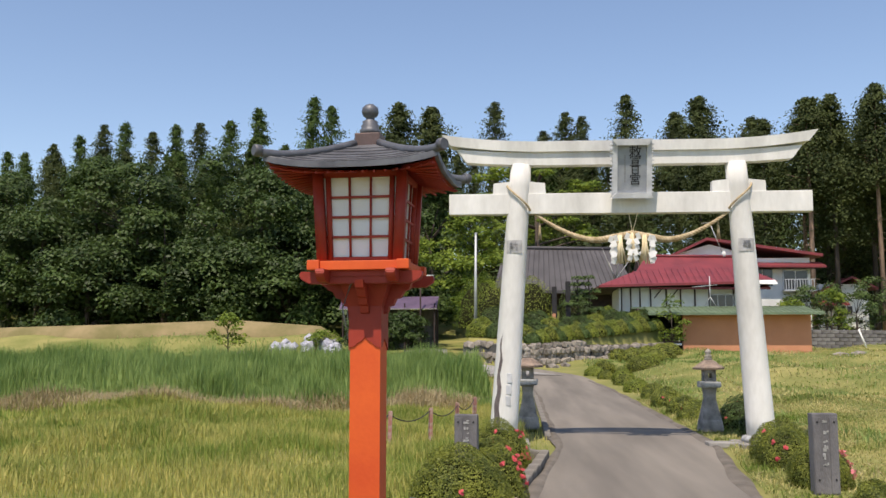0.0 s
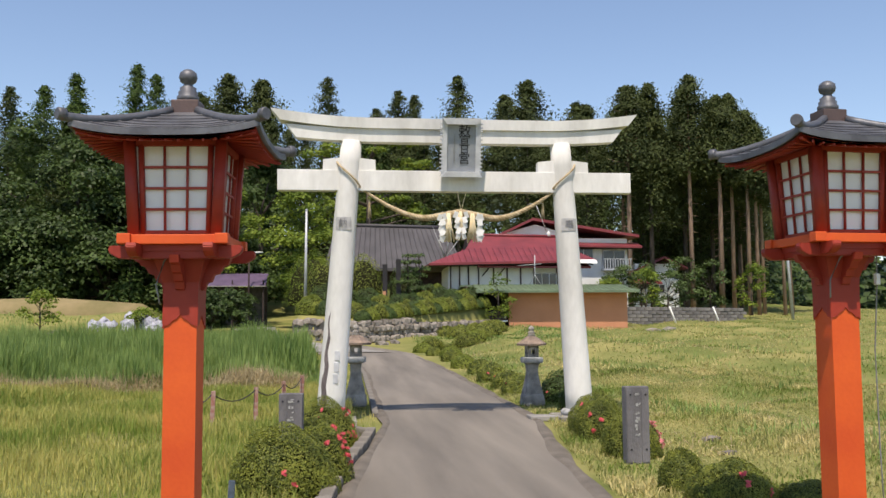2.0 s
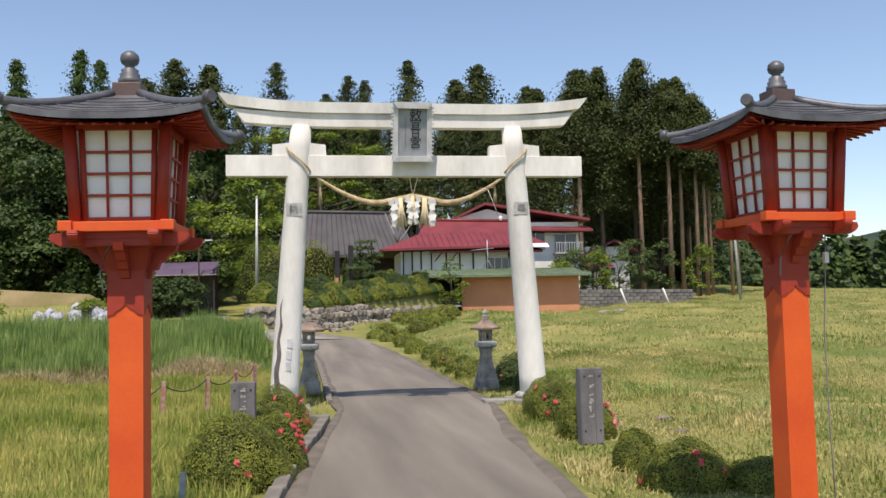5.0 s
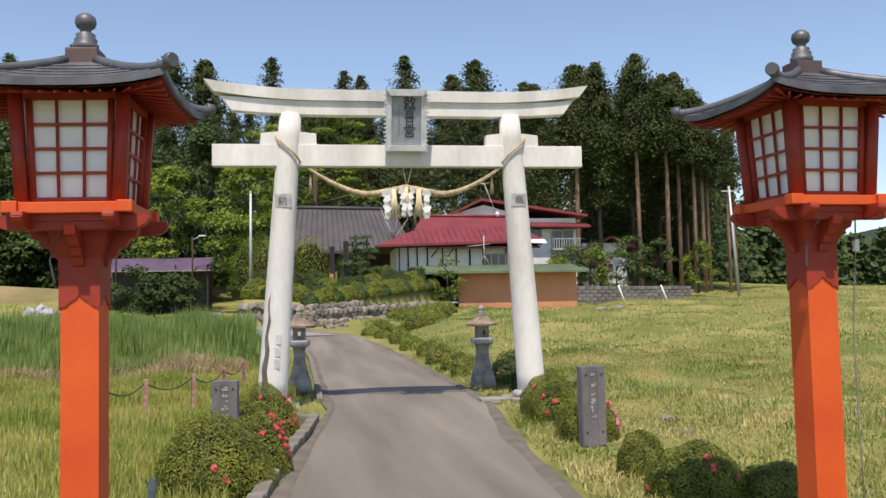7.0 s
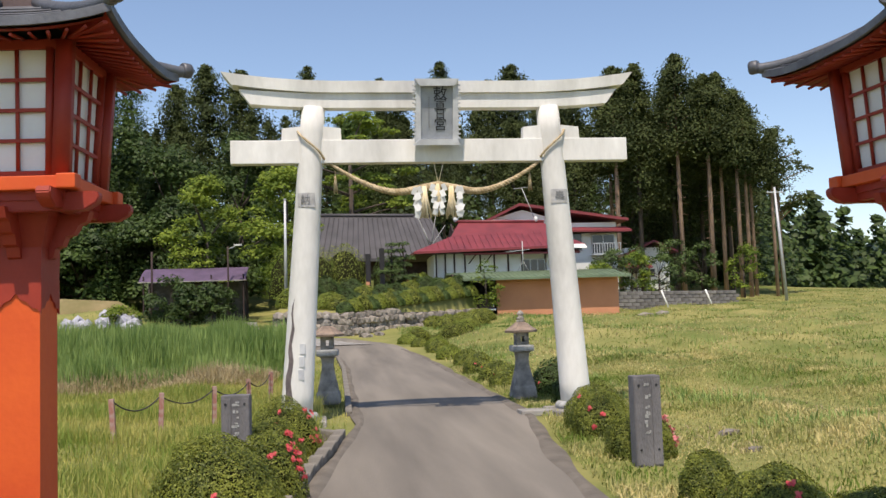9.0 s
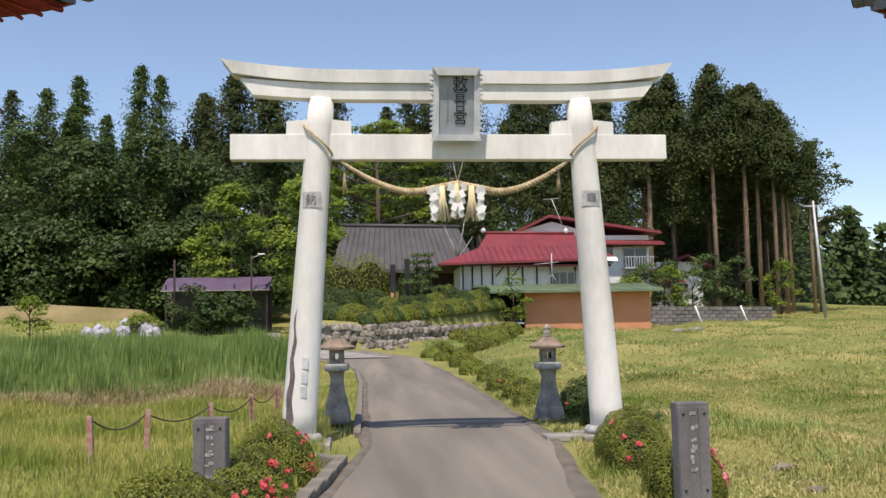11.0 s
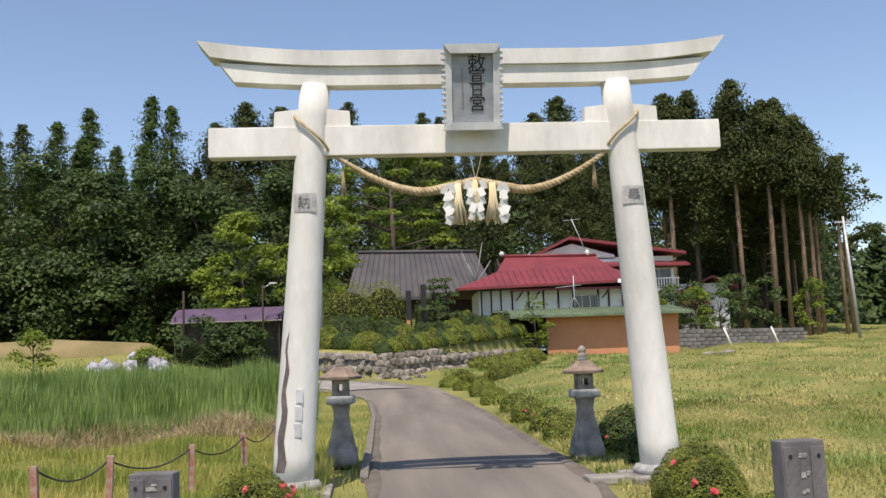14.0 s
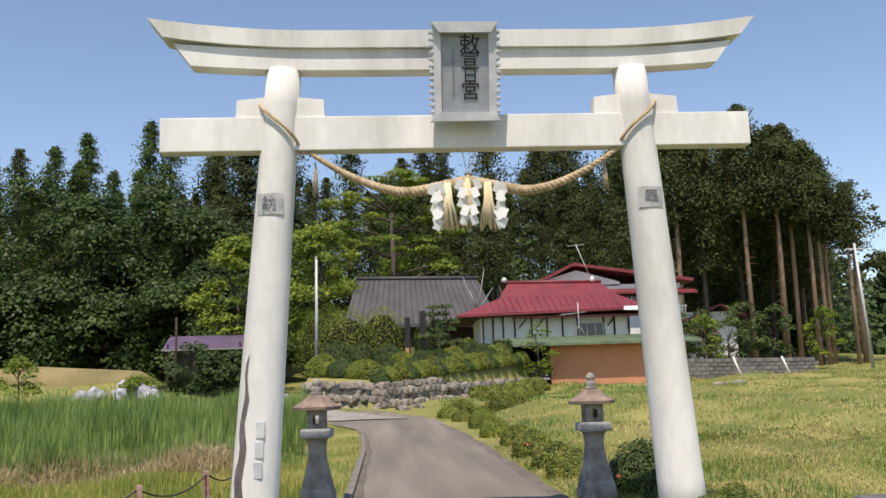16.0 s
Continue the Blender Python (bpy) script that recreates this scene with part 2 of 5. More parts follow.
def tube(points, radius, n=8, bm=None):
    """A round bar along points; radius: a number or one for each point."""
    fresh = bmesh.new()
    pts = [Vector(p) for p in points]
    rings = []
    for i, p in enumerate(pts):
        d = (pts[min(i + 1, len(pts) - 1)] - pts[max(i - 1, 0)]).normalized()
        a = d.orthogonal().normalized() if abs(d.z) > 0.95 else d.cross(Vector((0, 0, 1))).normalized()
        b = d.cross(a)
        r = radius if isinstance(radius, (int, float)) else radius[i]
        rings.append([fresh.verts.new(p + r * (a * math.cos(2 * math.pi * k / n) + b * math.sin(2 * math.pi * k / n))) for k in range(n)])
    for a, b in zip(rings, rings[1:]):
        for k in range(n):
            fresh.faces.new((a[k], a[(k + 1) % n], b[(k + 1) % n], b[k])).smooth = True
    fresh.faces.new(rings[0][::-1])
    fresh.faces.new(rings[-1])
    bmesh.ops.recalc_face_normals(fresh, faces=fresh.faces)
    return join(bm, fresh)


def prism(outline, depth, bm=None, at=None, bevel=0.0):
    """An outline in x and z, made depth thick along y (centred)."""
    fresh = bmesh.new()
    f = [fresh.verts.new((x, -depth / 2, z)) for x, z in outline]
    b = [fresh.verts.new((x, depth / 2, z)) for x, z in outline]
    n = len(outline)
    fresh.faces.new(f)
    fresh.faces.new(b[::-1])
    for i in range(n):
        fresh.faces.new((f[i], b[i], b[(i + 1) % n], f[(i + 1) % n]))
    bmesh.ops.recalc_face_normals(fresh, faces=fresh.faces)
    if bevel:
        bmesh.ops.bevel(fresh, geom=fresh.edges[:], offset=bevel, segments=2, affect="EDGES")
    if at is not None:
        bmesh.ops.transform(fresh, matrix=at, verts=fresh.verts)
    return join(bm, fresh)


def slab(corners, thick, bm=None):
    """A sheet through four corners, thick downwards."""
    fresh = bmesh.new()
    t = [fresh.verts.new(c) for c in corners]
    b = [fresh.verts.new((c[0], c[1], c[2] - thick)) for c in corners]
    n = len(corners)
    fresh.faces.new(t)
    fresh.faces.new(b[::-1])
    for i in range(n):
        fresh.faces.new((t[i], b[i], b[(i + 1) % n], t[(i + 1) % n]))
    bmesh.ops.recalc_face_normals(fresh, faces=fresh.faces)
    return join(bm, fresh)


def quads(name, q, material):
    """A mesh of loose quads from an array (n, 4, 3)."""
    n = len(q)
    me = bpy.data.meshes.new(name)
    me.vertices.add(4 * n)
    me.vertices.foreach_set("co", np.ascontiguousarray(q, dtype=np.float32).ravel())
    me.loops.add(4 * n)
    me.loops.foreach_set("vertex_index", np.arange(4 * n, dtype=np.int32))
    me.polygons.add(n)
    me.polygons.foreach_set("loop_start", np.arange(0, 4 * n, 4, dtype=np.int32))
    me.update(calc_edges=True)
    me.materials.append(material)
    return me


def unit(v):
    return v / np.maximum(np.linalg.norm(v, axis=-1, keepdims=True), 1e-6)


def leaves(centres, normals, length, width, rng, droop=0.0):
    """Leaf-shaped quads (kites) at centres that face roughly along normals."""
    n = len(centres)
    nrm = unit(normals + rng.normal(0, 0.36, (n, 3)))
    a = unit(np.cross(nrm, rng.normal(0, 1, (n, 3))))
    a[:, 2] -= droop
    a = unit(a)
    b = unit(np.cross(nrm, a))
    s = rng.uniform(0.6, 1.3, (n, 1))
    L, W = a * length * s * 0.5, b * width * s * 0.5
    return np.stack([centres - L, centres + W - 0.1 * L, centres + L, centres - W - 0.1 * L], 1)


def blades(x, y, z, h, w, lean, rng):
    """Grass blades: thin bent kites."""
    n = len(x)
    ang = rng.uniform(0, 2 * np.pi, n)
    d = np.stack([np.cos(ang), np.sin(ang), np.zeros(n)], 1)
    side = np.stack([-np.sin(ang), np.cos(ang), np.zeros(n)], 1)
    ln = rng.uniform(0, lean, n)[:, None]
    base = np.stack([x, y, z], 1)
    up = np.array([0, 0, 1.0])
    hh, ww = h[:, None], (w * rng.uniform(0.6, 1.4, n))[:, None]
    mid = base + up * hh * 0.55 + d * hh * ln * 0.3
    tip = base + up * hh * (1 - 0.3 * ln) + d * hh * ln
    return np.stack([base, mid + side * ww, tip, mid - side * ww], 1)


# ---- the lie of the land ----
PY = [-400, -80, -16, -5, 0, 3, 11, 18, 22, 29, 36, 43, 50, 58, 70, 90, 130, 400]
PZ = [-0.4, -0.2, -0.05, -0.04, -0.03, 0.0, 0.10, 0.28, 0.43, 0.62, 1.03, 1.33, 1.72, 2.05, 2.97, 4.69, 7.3, 9.0]
CY = [-80, -17.3, -8.4, -5.3, -0.5, 4.2, 12.6, 18, 21.7, 25.4, 29, 32.5]
CX = [-9.3, -1.95, -0.94, -0.63, 0.02, 0.10, 0.2, 0.1, -0.22, -0.85, -2.0, -3.6]
HALF = 1.52


def half_w(y):
    """Half the lane's width, a little less before the gate."""
    return np.interp(y, [-4, 2], [1.40, HALF])


def land(x, y):
    """The ground's height."""
    x, y = np.asarray(x, float), np.asarray(y, float)
    z = np.interp(y, PY, PZ)
    away = np.clip((np.abs(x - np.interp(y, CY, CX)) - 2.5) / 4, 0, 1)
    z = z + away * 0.06 * np.sin(2.1 * x + 1.3) * np.sin(1.7 * y) * (np.abs(y) < 45) + away * (0.13 * np.sin(0.6 * x + 0.35 * y) + 0.07 * np.sin(1.3 * y - 0.9 * x)) * (y < 60)
    z = z + 0.9 * np.clip((x - 3.5) / 6, 0, 1) * np.clip((y - 6) / 20, 0, 1) * np.clip((60 - y) / 30, 0, 1) * 0.5
    hill = np.clip((y - 72) / 60, 0, 1) * np.clip((50 - x) / 25, 0, 1)
    z = z + 8 * hill
    z = z - np.clip((x - 45) / 30, 0, 1) * np.clip((y - 70) / 30, 0, 1) * (z - 0.8) * 0.95
    bank = np.clip((y - 44) / 4, 0, 1) * np.clip((-12 - x) / 4, 0, 1) * np.clip((62 - y) / 8, 0, 1)
    z = z + 1.2 * bank
    line = np.interp(x, [-4.65, -1.0, 7.5], [37.0, 33.8, 42.0])
    terrace = (y > line + 0.15) & (x > -4.65) & (x < 7.5) & (y < 60)
    return np.where(terrace, np.maximum(z, 2.07 + 0.115 * (y - 34)), z)


def plot(y):
    """A building plot at distance y: where its own plan stands on the slope."""
    return pose(-0.0115 * y, 0, -0.3 - 0.066 * y) @ Matrix.Diagonal((0.95, 1, 0.95, 1))


def ground_z(x, y):
    return float(land(x, y))


xs = np.unique(np.concatenate([np.linspace(-600, -45, 24), np.arange(-45, -12, 1.0), np.arange(-12, 12, 0.33), np.arange(12, 60, 1.0), np.linspace(60, 600, 24)]))
ys = np.unique(np.concatenate([np.linspace(-400, -20, 20), np.arange(-20, 46, 0.33), np.arange(46, 100, 1.5), np.linspace(100, 900, 30)]))
gx, gy = np.meshgrid(xs, ys)
gz = land(gx, gy)
me = bpy.data.meshes.new("ground")
nx, ny = len(xs), len(ys)
idx = np.arange(nx * ny).reshape(ny, nx)
faces = np.stack([idx[:-1, :-1], idx[:-1, 1:], idx[1:, 1:], idx[1:, :-1]], -1).reshape(-1, 4)
me.from_pydata(np.stack([gx, gy, gz], -1).reshape(-1, 3).tolist(), [], faces.tolist())
me.materials.append(M["soil"])
me.shade_smooth()
tagged(new("ground", me), "uneven grassy ground rising towards wooded hills", "ground", kind="structure")


def strip(name, ys_, centre, half, lift, material, label, category="road"):
    bm = bmesh.new()
    rows = []
    for y in ys_:
        rows.append([bm.verts.new((centre(y) + k * half(y), y, ground_z(centre(y) + k * half(y) * 0.5, y) + lift - 0.03 * k * k)) for k in (-1, -0.6, -0.2, 0.2, 0.6, 1)])
    for a, b in zip(rows, rows[1:]):
        for i in range(5):
            bm.faces.new((a[i], a[i + 1], b[i + 1], b[i])).smooth = True
    return tagged(new(name, as_mesh(name, bm, material)), label, category, kind="structure")


road_c = lambda y: float(np.interp(y, CY, CX))
strip("road", np.arange(-80, 32.1, 0.5), road_c, lambda y: float(half_w(y)) + 0.9 * max(0, min(1, (y - 21) / 7)), 0.06, M["asphalt"], "worn grey asphalt lane leading under the gate")
strip("road_edge_right", np.arange(-40, 22.1, 0.5), lambda y: road_c(y) + float(half_w(y)) - 0.08, lambda y: 0.11 + 0.05 * math.sin(y * 1.7) * math.cos(y * 0.6), 0.062, M["asphalt_edge"], "dark crumbled edge of the asphalt lane")
strip("road_edge_left", np.arange(-40, 20.1, 0.5), lambda y: road_c(y) - float(half_w(y)) + 0.06, lambda y: 0.09 + 0.04 * math.sin(y * 1.3) * math.cos(y * 0.7), 0.062, M["asphalt_edge"], "dark dirty edge of the asphalt lane")
strip("side_road", np.arange(26, 50.1, 0.6), lambda y: float(np.interp(y, [26, 30, 36, 44, 50], [-1.2, -2.8, -6.0, -7.5, -8.0])), lambda y: 1.5, 0.10, M["concrete"], "pale concrete side road climbing past the stone wall")



# ---- gate ----
def text_mesh(body, size, depth, material):
    cu = bpy.data.curves.new("writing", "FONT")
    cu.body, cu.size, cu.extrude, cu.align_x, cu.align_y = body, size, depth, "CENTER", "CENTER"
    ob = bpy.data.objects.new("writing", cu)
    scene.collection.objects.link(ob)
    bpy.context.view_layer.update()
    me = bpy.data.meshes.new_from_object(ob.evaluated_get(bpy.context.evaluated_depsgraph_get()))
    bpy.data.objects.remove(ob)
    me.materials.clear()
    me.materials.append(material)
    return me


def bent_beam(half_top, half_low, low, high, depth, rise, n=28):
    """A beam along x whose ends curve up and are cut on the slant."""
    bm = bmesh.new()
    rings = []
    for i in range(n + 1):
        u = -1 + 2 * i / n
        lift = rise * max(0, (abs(u) - 0.45) / 0.55) ** 2.0
        xl, xh = u * half_low, u * half_top
        d = depth / 2
        rings.append([bm.verts.new(c) for c in ((xl, -d * 0.9, low + lift), (xh, -d, high + lift * 1.12), (xh, d, high + lift * 1.12), (xl, d * 0.9, low + lift))])
    for a, b in zip(rings, rings[1:]):
        for k in range(4):
            bm.faces.new((a[k], a[(k + 1) % 4], b[(k + 1) % 4], b[k]))
    bm.faces.new(rings[0][::-1])
    bm.faces.new(rings[-1])
    bmesh.ops.recalc_face_normals(bm, faces=bm.faces)
    return bm


PILLARS = (((-2.41, 0, 0.06), (-2.02, 0, 5.27)), ((2.33, 0, 0.06), (2.03, 0, 5.27)))
torii = thing("shrine_gate", pose(0, 0, 0), "large white-painted concrete shrine gate with upturned lintel", "gate")
for k, (a, b) in enumerate(PILLARS):
    pts = [Vector(a).lerp(Vector(b), i / 12) for i in range(13)]
    pil = part("pillar", tube(pts, [0.262 - 0.066 * i / 12 for i in range(13)], 40), M["torii"], torii)
    at_sq = Vector(a).lerp(Vector(b), (3.69 - 0.1) / 5.17)
    r = 0.225
    inset = bmesh.new()
    cols = []
    for i in range(9):
        w = radians(-52 + 13 * i) + (-0.16 if k == 0 else 0.05)
        cols.append([inset.verts.new((at_sq.x + (r + 0.006) * math.sin(w), -(r + 0.006) * math.cos(w), at_sq.z + dz)) for dz in (-0.12, 0.12)])
    cols = cols[1:-1]
    for c, d in zip(cols, cols[1:]):
        inset.faces.new((c[0], d[0], d[1], c[1]))
    ins = part("carved_inset", inset, M["inset"], pil, "grey carved square inset with one character")
    part("character", text_mesh("納" if k == 0 else "奉", 0.17, 0.012, M["letter_grey"]), None, pil, "", pose(at_sq.x + (-0.04 if k == 0 else 0.01), -r - 0.004, at_sq.z, 90, 0, 0))
    stone_z = 0.02
    part("foot_stone", lathe([(0.30, 0), (0.36, 0.03), (0.37, 0.09), (0.33, 0.14), (0.27, 0.15)], 28, (a[0], 0, 0.03)), M["lichen"], torii, "lichen-spotted round foot stone")
    part("plinth", box(0.98, 0.98, 0.22, (a[0], 0, -0.16), 0.02), M["stone"], torii)
    if k == 0:
        bm = bmesh.new()
        cols = []
        for i in range(15):
            u = i / 14
            z = 0.30 + 1.75 * u
            c = Vector(a).lerp(Vector(b), (z - 0.1) / 5.17)
            rr = 0.262 - 0.055 * (z - 0.1) / 5.17 + 0.005
            wd = 0.50 * (1 - u) ** 0.8 + 0.03 + 0.04 * math.sin(i * 2.1)
            w0 = -0.62 + 0.08 * math.sin(i * 1.4)
            cols.append([bm.verts.new((c.x + rr * math.sin(w0 + wd * s), -rr * math.cos(w0 + wd * s), z)) for s in (-0.5, 0, 0.5)])
        for c, d in zip(cols, cols[1:]):
            for j in (0, 1):
                bm.faces.new((c[j], c[j + 1], d[j + 1], d[j]))
        part("peeled_stain", bm, M["torii_stain"], pil, "long dark peeled strip of paint")
        bm = bmesh.new()
        for z in (0.72, 0.93, 1.14):
            c = Vector(a).lerp(Vector(b), (z - 0.1) / 5.17)
            box(0.09, 0.016, 0.17, (c.x + 0.05, -0.250, z), 0.004, bm=bm)
        part("lower_inscription", bm, M["plaque_frame"], pil, "weathered grey inscription blocks")
part("tie_beam", box(6.8, 0.22, 0.395, (0, 0, 4.31), 0.012), M["torii"], torii)
for cx in (-2.06, 2.06):
    for s in (-1, 1):
        part("wedge", prism([(0.16, 0), (0.50, 0), (0.49, 0.20), (0.16, 0.235)] if s > 0 else [(-0.16, 0), (-0.50, 0), (-0.49, 0.20), (-0.16, 0.235)], 0.18, at=Matrix.Translation((cx, 0, 4.706))), M["torii"], torii)
part("under_lintel", bent_beam(3.25, 3.06, 5.245, 5.49, 0.27, 0.07), M["torii"], torii)
part("top_lintel", bent_beam(3.53, 3.36, 5.493, 5.69, 0.42, 0.14), M["torii"], torii)
# plaque, leaning forwards
pq = part("plaque", box(0.60, 0.06, 0.92, (0, 0, 0.10), 0.008), M["plaque"], torii, "grey plaque with black characters", pose(0.03, -0.27, 4.57, 12) @ Matrix.Diagonal((1, 1, 0.98, 1)))
for s in (-1, 1):
    fr = prism([(0.27 * s, 0.06), (0.37 * s, 0.02), (0.36 * s, 1.12), (0.27 * s, 1.02)], 0.10)
    part("side_frame", fr, M["plaque_frame"], pq, "pale notched side of the frame", pose(0, -0.02, 0))
    for j in range(13):
        part("notch", box(0.05, 0.12, 0.03, (0.375 * s, -0.02, 0.10 + j * 0.075), 0.006), M["plaque_frame"], pq)
part("top_frame", prism([(-0.37, 1.12), (0.37, 1.12), (0.29, 1.00), (-0.29, 1.00)], 0.16, at=Matrix.Translation((0, -0.05, 0))), M["plaque_frame"], pq)
part("sill_frame", prism([(-0.40, 0.0), (0.40, 0.0), (0.30, 0.10), (-0.30, 0.10)], 0.16, at=Matrix.Translation((0, -0.05, 0))), M["plaque_frame"], pq)
for ch, z, s in (("敕", 0.865, 0.245), ("宣", 0.685, 0.225), ("日", 0.515, 0.19), ("宮", 0.335, 0.225)):
    part("character", text_mesh(ch, s, 0.006, M["letter"]), None, pq, "", pose(0.06, -0.036, z, 90, 0, 0))
for j in range(16):
    part("small_writing", box(0.022, 0.008, 0.02, (-0.13, -0.034, 0.30 + j * 0.033)), M["letter_grey"], pq)
part("bracket", box(0.14, 0.20, 0.10, (0.03, -0.19, 4.60), 0.01), M["plaque_frame"], torii)

# ---- straw rope ----
rope = thing("straw_rope", pose(0, 0, 0), "twisted pale straw rope slung between the gate pillars", "rope")


def rope_at(u):
    x = -1.80 + 3.68 * u
    k = abs(2 * u - 1)
    z = 3.80 + 0.54 * max(0, (k - 0.38) / 0.62) ** 1.6 + 0.10 * max(0, 1 - k / 0.32) ** 1.0
    return Vector((x, -0.05 - 0.12 * (1 - k), z)), 0.022 + 0.045 * max(0, 1 - k) ** 0.7


for s in range(3):
    pts, rad = [], []
    for i in range(161):
        p, r = rope_at(i / 160)
        w = 2 * math.pi * (s / 3 + i / 160 * 22)
        pts.append(p + Vector((0, math.cos(w), math.sin(w))) * r * 0.55)
        rad.append(r * 0.62)
    part("strand", tube(pts, rad, 7), M["rope"], rope)
for k, (a, b) in enumerate(PILLARS):
    pts = []
    sgn = 1 if k == 0 else -1
    for i in range(40):
        u = i / 39
        w = sgn * (-1.25 + 2.75 * u)
        z = 4.86 - 0.55 * u
        c = Vector(a).lerp(Vector(b), (z - 0.1) / 5.17)
        rr = 0.25
        pts.append((c.x + rr * math.sin(w), -rr * math.cos(w), z))
    part("wrapped_end", tube(pts, 0.020, 8), M["rope"], rope)
    c = Vector(a).lerp(Vector(b), 0.8)
    bm = bmesh.new()
    for i in range(9):
        w = i * 0.7
        tube([(c.x + sgn * 0.42, 0.0, 4.20), (c.x + sgn * 0.42 + 0.012 * math.cos(w), 0.012 * math.sin(w), 4.05), (c.x + sgn * 0.42 + 0.035 * math.cos(w), 0.035 * math.sin(w), 3.80 + 0.02 * (i % 3))], [0.006, 0.01, 0.006], 5, bm)
    part("frayed_tail", bm, M["rope"], rope)
for s in (-0.05, 0.12):
    part("hanging_string", tube([(0.04 + s, -0.1, 4.31), (0.05, -0.16, 3.93)], 0.006, 5), M["straw"], rope)
rng = np.random.default_rng(5)
for cx in (-0.20, 0.03, 0.26):
    bm = bmesh.new()
    top = rope_at((cx + 1.80) / 3.68)[0]
    for i in range(34):
        w, rr = rng.uniform(0, 6.28), rng.uniform(0.2, 1) ** 0.5
        dx, dy = rr * math.cos(w), rr * math.sin(w)
        ln = rng.uniform(0.44, 0.54)
        tube([(top.x + dx * 0.035, top.y - 0.05 + dy * 0.03, top.z + 0.02), (top.x + dx * 0.05, top.y - 0.06 + dy * 0.04, top.z - 0.2), (top.x + dx * 0.125, top.y - 0.06 + dy * 0.08, top.z - ln)], [0.012, 0.014, 0.009], 5, bm)
    part("straw_tassel", bm, M["straw"], rope, "pale straw tassel")
for cx, flip in ((-0.37, 1), (-0.28, -1), (-0.07, 1), (0.13, -1), (0.36, 1), (0.42, -1)):
    bm = bmesh.new()
    top = rope_at((cx + 1.80) / 3.68)[0]
    for j in range(5):
        x0 = top.x + flip * (0.018 * (j % 2) + 0.012 * j)
        z0 = top.z + 0.02 - 0.10 * j
        box(0.085, 0.003, 0.125, (0, 0, -0.0625), bm=bm, turn=Matrix())
        for v in bm.verts[-8:]:
            v.co = pose(x0, top.y - 0.14 - 0.012 * (j % 2), z0 - 0.06, 8 * (-1) ** j, flip * 22, 14 * (-1) ** j) @ v.co
    part("paper_streamer", bm, M["paper"], rope, "zigzag white paper streamer")


